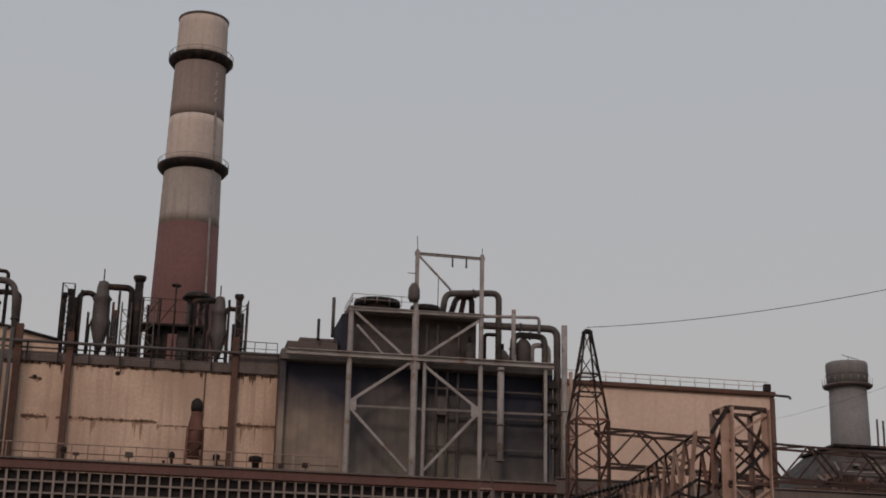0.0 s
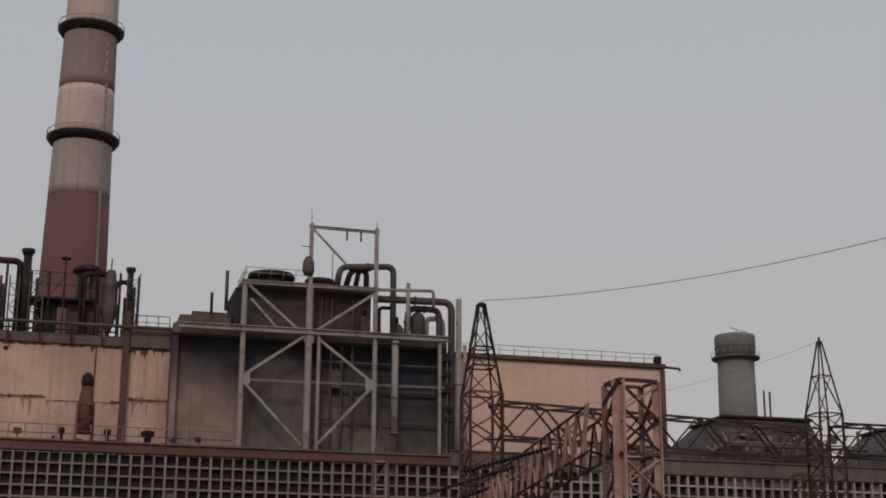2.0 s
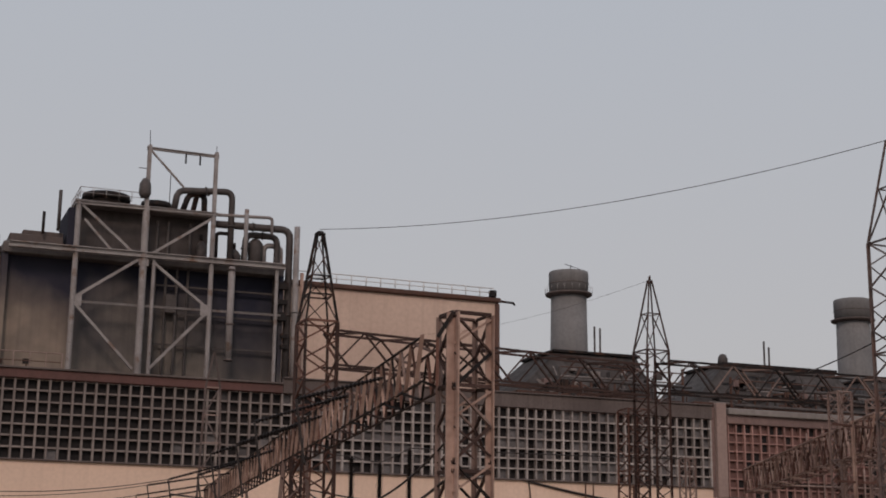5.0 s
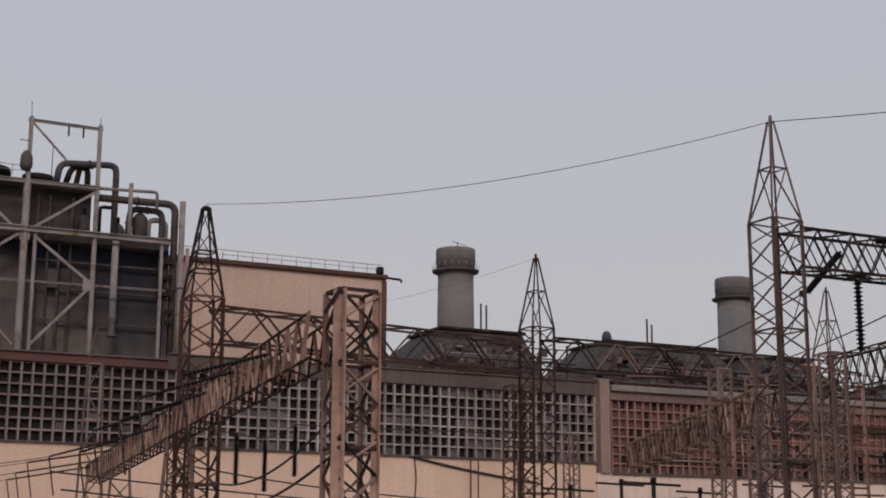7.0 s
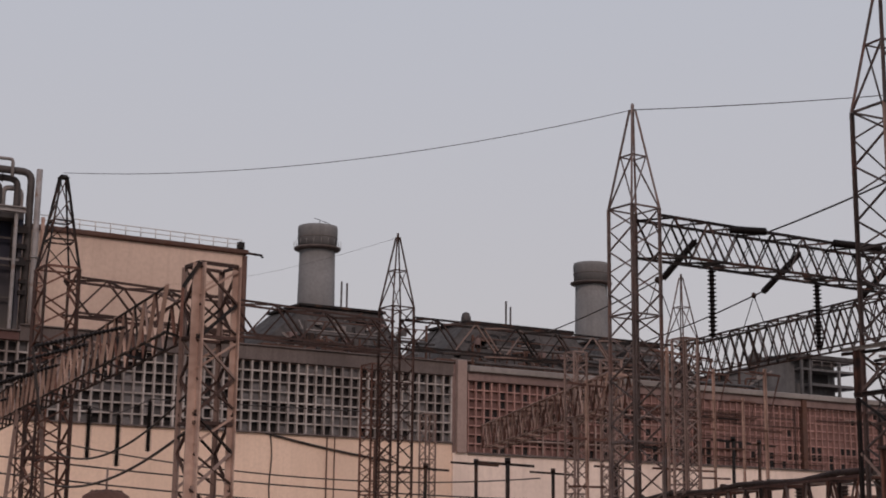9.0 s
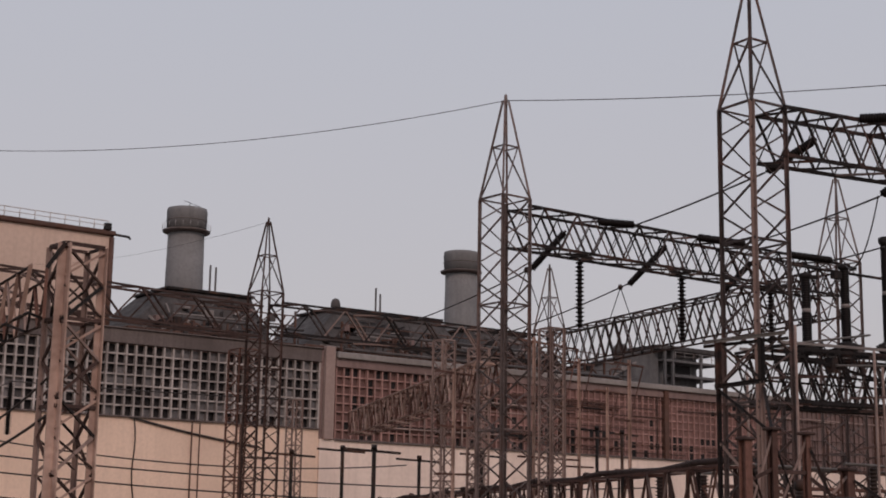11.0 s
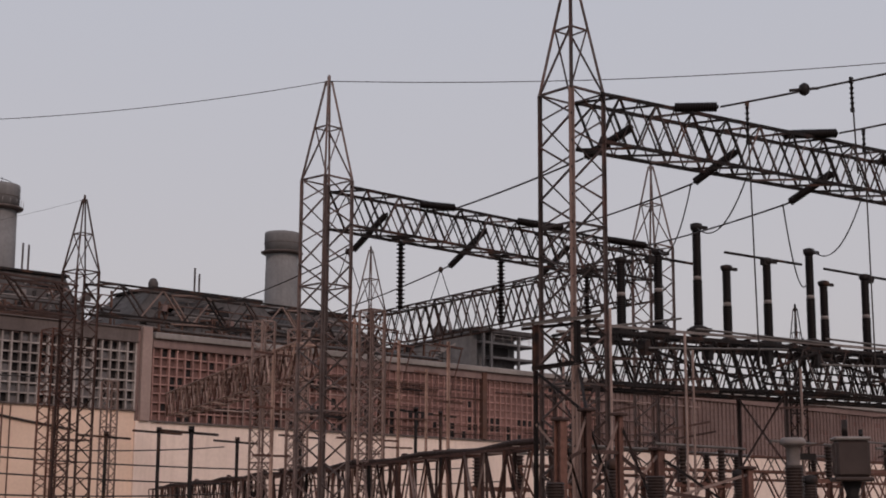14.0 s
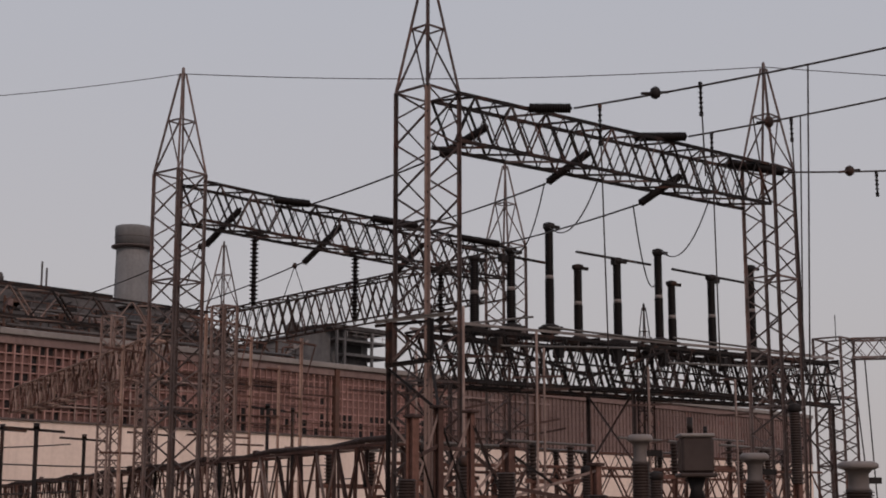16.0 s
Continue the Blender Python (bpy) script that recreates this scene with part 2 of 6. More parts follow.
def ragged(x0, x1, z, h, y, seed, drip=0.0):
    """A thin ragged stain on an upright face: uneven upper and lower edges, with gaps."""
    rng = random.Random(seed)
    bm = bmesh.new()
    x = x0
    while x < x1:
        w = rng.uniform(0.15, 0.5)
        up, dn = h * rng.uniform(0.2, 1.0), h * rng.uniform(0.2, 1.0)
        if rng.random() < drip:
            dn += h * rng.uniform(1.0, 5.0)
            w *= 0.4
        if rng.random() > 0.12:
            m = w * rng.uniform(0.3, 0.7)
            pts = [(x, z - dn * 0.3), (x + m, z - dn), (x + w * 1.15, z - dn * 0.25), (x + w * 1.1, z + up * 0.3), (x + m, z + up), (x, z + up * 0.4)]
            fr = [bm.verts.new((px, y, pz)) for px, pz in pts]
            bk = [bm.verts.new((px, y + 0.01, pz)) for px, pz in pts]
            bm.faces.new(fr)
            bm.faces.new(list(reversed(bk)))
            for k in range(6):
                bm.faces.new((fr[k], bk[k], bk[(k + 1) % 6], fr[(k + 1) % 6]))
        x += w
    return bm


SHARED = {}


def section_mesh(kind, size, material):
    """One metre of a rolled section along z, shared by all struts of that size."""
    key = (kind, size, material.name)
    if key not in SHARED:
        bm = bmesh.new()
        s, th = size, max(0.012, size * 0.16)
        if kind == "angle":
            ring = [(0, 0), (s, 0), (s, th), (th, th), (th, s), (0, s)]
            ring = [(x - s * 0.3, y - s * 0.3) for x, y in ring]
        elif kind == "tee":
            w = s * 0.5
            ring = [(-w, -w), (w, -w), (w, -w + th), (th / 2, -w + th), (th / 2, w - th), (w, w - th), (w, w), (-w, w), (-w, w - th), (-th / 2, w - th), (-th / 2, -w + th), (-w, -w + th)]
        elif kind == "round":
            ring = [(s / 2 * math.cos(k * math.pi / 4), s / 2 * math.sin(k * math.pi / 4)) for k in range(8)]
        else:
            ring = [(-s / 2, -s / 2), (s / 2, -s / 2), (s / 2, s / 2), (-s / 2, s / 2)]
        lo = [bm.verts.new((x, y, 0)) for x, y in ring]
        hi = [bm.verts.new((x, y, 1)) for x, y in ring]
        for k in range(len(ring)):
            j = (k + 1) % len(ring)
            bm.faces.new((lo[k], lo[j], hi[j], hi[k])).smooth = kind == "round"
        bm.faces.new(list(reversed(lo)))
        bm.faces.new(hi)
        SHARED[key] = mesh_of(kind, bm)
        SHARED[key].materials.append(material)
    return SHARED[key]


def strut(name, a, b, size, material, parent, kind="angle", label=""):
    a, b = Vector(a), Vector(b)
    ob = new(name, section_mesh(kind, size, material))
    ob.parent = parent
    d = b - a
    ob.matrix_basis = Matrix.LocRotScale(a, d.to_track_quat("Z", "Y"), (1, 1, d.length))
    return tagged(ob, label)


def box_truss(parent, a, b, depth, width, panels, material, chord=0.09, lace=0.055, cross=0.0):
    """A four-chord lattice beam from a to b (its top's middle line), with zigzag lacing on its four sides."""
    a, b = Vector(a), Vector(b)
    kinds = material if isinstance(material, tuple) else (material,)
    material = kinds[0]
    d = (b - a).normalized()
    side = Vector((-d.y, d.x, 0)).normalized() * width / 2
    drop = Vector((0, 0, -depth))
    for s in (side, -side):
        strut("top_chord", a + s, b + s, chord, material, parent)
        strut("bottom_chord", a + s + drop, b + s + drop, chord, material, parent)
    for i in range(panels):
        p, q = a.lerp(b, i / panels), a.lerp(b, (i + 1) / panels)
        m = p.lerp(q, 0.5)
        near, far = kinds[i % len(kinds)], kinds[(i + 1) % len(kinds)]
        strut("diagonal", p + side, m + side + drop, lace, near, parent)
        strut("diagonal", m + side + drop, q + side, lace, near, parent)
        strut("diagonal", p - side + drop, m - side, lace, far, parent)
        strut("diagonal", m - side, q - side + drop, lace, far, parent)
        if cross:
            strut("counter_diagonal", p + side + drop, m + side, cross, far, parent)
            strut("counter_diagonal", m + side, q + side + drop, cross, far, parent)
            strut("counter_diagonal", p - side, m - side + drop, cross, near, parent)
            strut("counter_diagonal", m - side + drop, q - side, cross, near, parent)
        strut("top_lacing", p + side, m - side, lace, kinds[i % len(kinds)], parent)
        strut("top_lacing", m - side, q + side, lace, kinds[i % len(kinds)], parent)
        strut("bottom_lacing", p + side + drop, q - side + drop, lace, kinds[i % len(kinds)], parent)


def lattice_column(parent, w, height, peak, bays, material, leg=0.10, lace=0.05, leg_material=None, base_w=None, front=None):
    """A square lattice column with a pointed peak, its base at the parent's origin."""
    base_w = base_w or w
    h, hb = w / 2, base_w / 2
    corners = [(-1, -1), (1, -1), (1, 1), (-1, 1)]

    def at(c, z):
        k = hb + (h - hb) * z / height
        return Vector((c[0] * k, c[1] * k, z))
    for c in corners:
        strut("leg", at(c, 0), at(c, height), leg * (1.25 if front and c == (-1, -1) else 1.0), front if front and c == (-1, -1) else leg_material or material, parent)
        if peak:
            strut("peak_leg", at(c, height), (c[0] * 0.05, c[1] * 0.05, height + peak), leg * 0.8, material, parent)
    for i in range(bays):
        z0, z1 = height * i / bays, height * (i + 1) / bays
        for k in range(4):
            c, e = corners[k], corners[(k + 1) % 4]
            zm = (z0 + z1) / 2
            strut("brace", at(c, z0), at(e, zm), lace, material, parent)
            strut("brace", at(e, zm), at(c, z1), lace, material, parent)
    for z in (height, height * 0.72, height * 0.4):
        for k in range(4):
            strut("ring", at(corners[k], z), at(corners[(k + 1) % 4], z), lace * 1.2, material, parent)
    if peak:
        z = height + peak * 0.52
        f = h * 0.5
        for k in range(4):
            c, e = corners[k], corners[(k + 1) % 4]
            strut("peak_ring", (c[0] * f, c[1] * f, z), (e[0] * f, e[1] * f, z), lace, material, parent)
            strut("peak_brace", at(c, height), (e[0] * f, e[1] * f, z), lace, material, parent)
        part("peak_spike", lathe([(0.06, height + peak - 0.15), (0.05, height + peak + 0.15), (0.02, height + peak + 0.2)], 8), material, parent)


def railing(parent, a, b, height, spacing, material, size=0.05):
    a, b = Vector(a), Vector(b)
    n = max(1, round((b - a).length / spacing))
    up = Vector((0, 0, height))
    for i in range(n + 1):
        p = a.lerp(b, i / n)
        strut("post", p, p + up, size, material, parent, "round")
    strut("top_rail", a + up, b + up, size, material, parent, "round")
    strut("middle_rail", a + up * 0.5, b + up * 0.5, size * 0.8, material, parent, "round")


def sag_points(a, b, sag, n=24):
    a, b = Vector(a), Vector(b)
    return [a.lerp(b, i / n) - Vector((0, 0, sag * 4 * (i / n) * (1 - i / n))) for i in range(n + 1)]


def wire(name, a, b, sag, r, label, category="wire", group="", material=None):
    me = mesh_of(name, tube(sag_points(a, b, sag), r, 6))
    me.materials.append(material or CABLE)
    return tagged(new(name, me), label, category, group)


def shed_profile(r_core, r_shed, length, pitch, z0=0.0):
    prof, n = [], max(3, int(length / pitch))
    for i in range(n):
        z = z0 + length * i / n
        s = length / n
        prof += [(r_core, z), (r_core, z + s * 0.35), (r_shed, z + s * 0.5), (r_shed * 0.96, z + s * 0.62), (r_core, z + s * 0.85)]
    return prof + [(r_core, z0 + length)]


# ---------------- ground ----------------
bm = bmesh.new()
bmesh.ops.create_grid(bm, x_segments=60, y_segments=60, size=3000)
ground = new("ground", mesh_of("ground", bm))
ground.data.materials.append(SOIL)
tagged(ground, "dry bare brown soil of the switchyard", "ground", kind="structure")

# ---------------- turbine hall: long wall along x at y = 100 ----------------
WALL_Y, X_LEFT, X_PIER, X_RIGHT = 100.0, -40.0, 62.4, 200.0
LAT_LO, LAT_HI, PARA_HI = 9.75, 15.0, 15.6
hall = thing("wall_hall", 0, WALL_Y, 0, "long turbine hall wall, cream below a grid of small panes", "wall", kind="structure")
part("lower_wall", box(X_LEFT, X_PIER, 0, 0.5, 0, LAT_LO - 0.12), CREAM_LOW, hall, "pale cream lime-washed wall")
part("lower_wall", box(X_PIER + 1.35, X_RIGHT, 0, 0.5, 0, 8.85), CREAM_RIGHT, hall, "greyed pale pink lime-washed wall")
part("sill_band", box(X_LEFT, X_PIER, -0.22, 0.5, LAT_LO - 0.117, LAT_LO, 0.03), CONCRETE, hall, "dark grey concrete sill")
part("sill_band", box(X_PIER + 1.35, X_RIGHT, -0.22, 0.5, 8.853, 9.0, 0.03), CONCRETE, hall)
part("parapet", box(X_LEFT, 27.5, -0.25, 0.45, LAT_HI + 0.003, PARA_HI, 0.04), PARAPET, hall, "dull red oxide parapet")
part("parapet", box(27.503, X_PIER, -0.2, 0.45, LAT_HI + 0.003, PARA_HI + 0.45, 0.04), CONCRETE, hall, "grimy brown-grey parapet")
part("coping", box(X_LEFT, 27.5, -0.4, 0.6, PARA_HI + 0.003, PARA_HI + 0.14, 0.03), CONCRETE, hall)
part("coping", box(27.503, X_PIER, -0.35, 0.6, PARA_HI + 0.453, PARA_HI + 0.56, 0.03), CONCRETE, hall)
part("parapet", box(X_PIER + 1.35, X_RIGHT, -0.2, 0.45, 14.75, 15.45, 0.04), SHEET, hall, "grimy brown parapet band")
part("coping", box(X_PIER + 1.35, X_RIGHT, -0.5, 0.7, 15.453, 15.95, 0.05), COPING, hall, "pale grey concrete coping")
part("pier", box(X_PIER + 0.25, X_PIER + 1.15, -0.45, -0.003, 8.9, 16.3, 0.04), PIER, hall, "pinkish cream concrete pier")
part("pier_backing", box(X_PIER + 0.003, X_PIER + 1.347, 0, 0.5, 8.9, 16.0), SHEET, hall)
part("pier_foot", box(X_PIER + 0.003, X_PIER + 1.347, -0.2, 0.5, 0, 8.897), CREAM_RIGHT, hall, "pale lime-washed pier foot")
for xd, wd in ((28.4, 0.14), (29.3, 0.10), (51.2, 0.12), (51.85, 0.10), (55.3, 0.14)):
    strut("down_pipe", (xd, -0.16, 0), (xd, -0.16, LAT_LO - 0.2), wd, COLUMN_BROWN, hall, "round")
part("hanging_cable", tube([(46.5 + 0.12 * math.sin(k * 0.9) + 0.03 * k, -0.1, LAT_LO - 0.1 - 0.8 * k) for k in range(12)], 0.05, 6), STEEL_DARK, hall, "dark wavering cable")
rng = random.Random(52)
for k in range(30):
    xa, z = rng.uniform(64.5, 120.0), rng.uniform(9.4, 14.4)
    strut("wall_conduit", (xa, -0.18, z), (xa + rng.uniform(6, 22), -0.18, z + rng.uniform(-0.2, 0.2)), rng.uniform(0.06, 0.14), rng.choice((COLUMN_BROWN, STEEL_DARK, PIER, RUST_MIX)), hall, "round")
for k in range(16):
    xa, z = rng.uniform(65, 130), rng.uniform(11.0, 15.2)
    strut("wall_riser", (xa, -0.24, 9.0), (xa, -0.24, z), rng.uniform(0.08, 0.16), rng.choice((COLUMN_BROWN, PIER, RUST_MIX)), hall, "round")
for xd in (74.5, 88.0, 101.0, 116.0, 133.0):
    strut("pilaster", (xd, -0.12, 9.0), (xd, -0.12, 15.4), 0.55, COLUMN_BROWN, hall, "square")

roof = new("roof_hall", mesh_of("roof_hall", box(X_LEFT, X_RIGHT, WALL_Y + 0.5, WALL_Y + 45, 14.4, 14.9)))
roof.data.materials.append(CONCRETE)
tagged(roof, "flat grey concrete roof of the turbine hall", "roof", kind="structure")
back = new("wall_back", mesh_of("wall_back", box(X_LEFT, X_RIGHT, WALL_Y + 45.003, WALL_Y + 45.5, 0, 14.9)))
back.data.materials.append(CREAM)
tagged(back, "plain cream rear wall of the turbine hall", "wall", kind="structure")

# ---------------- boiler house on the roof, cream bays ----------------
bay_wall = thing("wall_boiler_bay", 0, 106, 0, "cream rendered boiler house wall with rusty streaks", "wall", kind="structure")
part("panel_wall", box(-30, 8.2, 0, 0.5, 14.9, 23.4), CREAM, bay_wall, "stained cream render")
part("ring_beam", box(-30, 4.6, -0.2, 0.6, 23.403, 23.95, 0.05), CONCRETE, bay_wall, "grimy dark concrete edge beam")
part("ring_beam", box(4.603, 8.2, -0.25, 0.6, 23.403, 24.9, 0.05), CONCRETE, bay_wall, "grimy grey concrete beam")
for k in range(10):
    strut("pipe_post", (-16.0 + 2.15 * k, -0.6, 23.3), (-16.0 + 2.15 * k, -0.6, 24.62), 0.12, STEEL_DARK, bay_wall, "square")
for k, (xa, xb, sz, sh) in enumerate(((-9.6, -6.95, 19.5, 0.42), (-6.3, -0.4, 19.55, 0.36), (-0.2, 4.6, 19.35, 0.10), (5.4, 8.1, 19.65, 0.40), (-9.3, -8.5, 22.2, 0.3), (4.2, 4.75, 19.4, 0.3))):
    part("damp_halo", ragged(xa, xb, sz - 0.05, sh * 0.9, -0.006, 60 + k, 0.3), STAIN_PALE, bay_wall, "pale brown damp patch")
    part("damp_stain", ragged(xa, xb, sz, sh * 0.5, -0.014, 20 + k, 0.05), STAIN, bay_wall, "dark ragged damp line")
part("drip_stain", ragged(-30, 8.1, 23.3, 0.14, -0.016, 31, 0.25), STAIN, bay_wall, "dark drips under the beam")
for sx, sz in ((-8.9, 22.3), (-3.2, 22.9)):
    part("pipe_hole", lathe([(0.17, -0.02), (0.17, 0.05), (0.10, 0.06)], 12), STEEL_DARK, bay_wall).matrix_basis = pose(sx, 0.03, sz, 90, 0, 0)
for cx, w, z1 in ((-6.65, 0.46, 25.6), (5.05, 0.46, 26.0), (8.45, 0.5, 25.0), (-10.2, 0.5, 26.0), (-20, 0.5, 25.0)):
    part("column", box(cx - w / 2, cx + w / 2, -0.55, -0.003, 14.9, z1, 0.03), COLUMN_BROWN, bay_wall, "brown painted steel column")
strut("gas_pipe", (-30, -0.75, 24.6), (8.4, -0.75, 24.8), 0.24, PIPE_GREY, bay_wall, "round")
strut("gas_pipe", (-30, -0.5, 24.25), (4.4, -0.5, 24.35), 0.12, STEEL_DARK, bay_wall, "round")
strut("drop_pipe", (3.0, -0.1, 23.4), (3.0, -0.1, 19.9), 0.08, COLUMN_BROWN, bay_wall, "round")
slope_roof = new("sloping_roof", mesh_of("sloping_roof", tube([(-16, 107, 27.1), (-7.6, 107, 25.3)], 0.12, 8)))
slope_roof.data.materials.append(STEEL_DARK)
tagged(slope_roof, "dark sloping gutter edge on the boiler house", "gutter")
gable = bmesh.new()
gv = [gable.verts.new(p) for p in ((-16, 107.2, 23.9), (-7.6, 107.2, 23.9), (-7.6, 107.2, 25.3), (-16, 107.2, 27.1))]
gw = [gable.verts.new((v.co.x, 107.7, v.co.z)) for v in gv]
gable.faces.new(gv)
gable.faces.new(list(reversed(gw)))
for k in range(4):
    gable.faces.new((gv[k], gw[k], gw[(k + 1) % 4], gv[(k + 1) % 4]))
gable_wall = new("wall_gable", mesh_of("wall_gable", gable))
gable_wall.data.materials.append(CREAM)
tagged(gable_wall, "low cream gable under a sloping roof edge", "wall", kind="structure")

terrace_rail = thing("terrace_railing", 0, 101.2, 14.9, "rusty brown pipe railing along the hall roof edge", "railing")
railing(terrace_rail, (-30, 0, 0), (12.4, 0, 0), 2.05, 1.06, RUST_DUSTY, 0.08)
strut("kick_rail", (-30, 0, 1.45), (12.4, 0, 1.45), 0.06, COLUMN_BROWN, terrace_rail, "round")

# ---------------- dark bunker block behind its steel frame -----------------
bunker = thing("wall_bunker", 0, 104.2, 0, "dark bunker block, its lower panels blue-black towards the top", "wall", kind="structure")
# lower panels darken by height up to the floor slab
part("side_panel", box(8.2, 13.1, 0.3, 0.8, 14.9, 24.4), DARK_TOP_CREAM, bunker, "dull cream panel, blue-black towards the top")
part("main_panel", box(13.103, 22.7, 0.55, 1.05, 14.9, 24.4), DARK_TOP_WALL, bunker, "brown-grey cladding, blue-black towards the top")
part("upper_panel", box(13.103, 22.7, 0.5, 1.0, 24.403, 28.1), UPPER_WALL, bunker, "dull brown-grey upper cladding")
part("right_panel", box(22.703, 28.0, 0.6, 1.1, 14.9, 24.4), DARK_TOP_WALL, bunker, "dark grey cladding")
part("cheek_panel", box(12.7, 13.1, 0.803, 6.0, 14.9, 24.4), DARK_TOP_WALL, bunker)
part("cheek_panel", box(28.003, 28.3, -0.6, 2.5, 14.9, 24.4), DARK_TOP_WALL, bunker)
part("cheek_panel", box(8.2, 8.6, -0.4, 0.297, 14.9, 24.4), DARK_TOP_CREAM, bunker)
part("floor_slab", box(8.2, 28.3, -0.65, 3.5, 24.2, 24.98, 0.05), FLOOR_EDGE, bunker, "weathered grey floor edge beam")
part("roof_slab", box(12.9, 22.8, -0.65, 6.0, 28.103, 28.5, 0.04), FLOOR_EDGE, bunker, "grey roof edge")
part("back_panel", box(13.103, 22.7, 5.5, 6.0, 14.9, 28.1), DARK_TOP_WALL, bunker)
part("cheek_panel", box(12.6, 13.1, 0.503, 5.5, 24.983, 28.1), DARK_TOP_CREAM, bunker, "cream side cheek")
part("step_roof", box(8.7, 12.4, 1.0, 6.0, 24.983, 25.95, 0.05), CONCRETE, bunker, "grimy stepped roof block")
part("step_roof", box(9.6, 12.4, 1.2, 6.0, 25.953, 26.3, 0.05), CONCRETE, bunker)
for gx in (18.9, 19.7, 20.5, 21.3):
    strut("cladding_post", (gx, 0.1, 16), (gx, 0.1, 27.6 if gx != 20.5 else 24.3), 0.20, PIPE_GREY, bunker, "round")
for gz, xa, xb in ((22.9, 19.0, 27.9), (20.9, 19.0, 27.9), (18.6, 18.9, 27.9)):
    strut("girt", (xa, 0.15, gz), (xb, 0.15, gz), 0.12, PIPE_GREY, bunker, "square")
strut("grey_duct", (20.1, 0.15, 20.9), (20.1, 0.15, 22.2), 0.75, PIPE_GREY, bunker, "square")

frame_ob = thing("bunker_frame", 0, 103, 14.9, "pale grey braced steel frame before the dark bunker", "steel frame")
for fx, z1, s in ((13.05, 13.2, 0.40), (17.8, 13.4, 0.52), (18.55, 9.6, 0.28), (22.7, 13.4, 0.36), (27.6, 9.7, 0.28)):
    strut("column", (fx, 0, 0), (fx, 0, z1), s, STEEL_PALE, frame_ob, "round")
for fx in (17.8, 22.7):
    strut("gantry_post", (fx, 0, 13.3), (fx, 0, 18.0), 0.27, STEEL_PALE, frame_ob, "tee")
for fx in (13.05, 17.8, 22.7):
    part("column_foot", lathe([(0.42, 0), (0.42, 0.5), (0.3, 0.7)], 12, fx, 0), STEEL_PALE, frame_ob)
strut("floor_beam", (8.5, -0.1, 9.75), (28.2, -0.1, 9.85), 0.42, STEEL_PALE, frame_ob, "tee")
strut("roof_beam", (12.8, -0.1, 13.15), (22.9, -0.1, 13.3), 0.26, STEEL_PALE, frame_ob, "tee")
strut("middle_beam", (13.05, 0.1, 6.1), (28, 0.1, 6.25), 0.15, STEEL_PALE, frame_ob, "tee")
for a, b, s in (((13.2, 6.4), (17.4, 9.4), .20), ((13.2, 5.9), (17.4, 1.6), .19), ((18.5, 9.3), (22.4, 6.4), .20), ((22.4, 5.9), (18.6, 1.7), .20),
                ((13.3, 13.0), (17.0, 9.9), .19), ((13.5, 12.0), (15.5, 9.9), .16), ((22.5, 12.9), (18.3, 9.9), .19)):
    strut("brace", (a[0], -0.05, a[1]), (b[0], -0.05, b[1]), s, STEEL_PALE, frame_ob, "square")
for gx, gz in ((13.3, 6.15), (22.35, 6.15), (17.8, 9.4)):
    part("gusset", box(gx - 0.35, gx + 0.35, -0.14, -0.1, gz - 0.4, gz + 0.4, 0.0), STEEL_PALE, frame_ob)
strut("gantry_beam", (17.6, 0, 17.75), (22.9, 0, 17.7), 0.2, STEEL_PALE, frame_ob, "tee")
strut("gantry_brace", (17.9, 0, 17.6), (20.4, 0, 15.1), 0.13, STEEL_PALE, frame_ob, "square")
strut("lightning_rod", (17.8, 0, 18), (17.75, 0, 19.1), 0.05, STEEL_DARK, frame_ob, "round")
strut("lightning_rod", (22.7, 0, 18), (22.7, 0, 18.5), 0.05, STEEL_DARK, frame_ob, "round")
for hx in (20.45, 21.5):
    strut("hoist_hook", (hx, 0, 16.9), (hx, 0, 17.7), 0.13, STEEL_DARK, frame_ob, "round")
strut("side_arm", (17.1, 0, 16.2), (17.8, 0, 16.2), 0.06, STEEL_DARK, frame_ob, "round")
part("winch", lathe([(0.3, 14.0), (0.45, 14.3), (0.42, 15.0), (0.2, 15.4)], 14, 17.6, -0.1), PIPE_GREY, frame_ob, "round grey winch housing")

white_pipe = thing("downcomer_pipe", 24.2, 102.9, 17.5, "thick pale lagged down pipe on the frame", "pipe")
part("barrel", tube([(0, 0, 0), (0, 0, 6.9)], 0.25, 14), STEEL_PALE, white_pipe)
for fz in (0.0, 2.6, 6.6):
    part("flange", lathe([(0.32, fz), (0.34, fz + 0.06), (0.32, fz + 0.12)], 14), CONCRETE, white_pipe)


def pipe_run(name, points, r, bend, material, label, flanges=True):
    p0 = points[0]
    ob = thing(name, *p0, label, "pipe")
    local = [tuple(Vector(p) - Vector(p0)) for p in points]
    part("barrel", tube(local, r, 12, bend), material, ob)
    if flanges:
        for a, b in zip(local, local[1:]):
            a, b = Vector(a), Vector(b)
            if (b - a).length > 2.0:
                m = a.lerp(b, 0.5)
                strut("flange", m, m + (b - a).normalized() * 0.12, r * 2.6, material, ob, "round")
    return ob


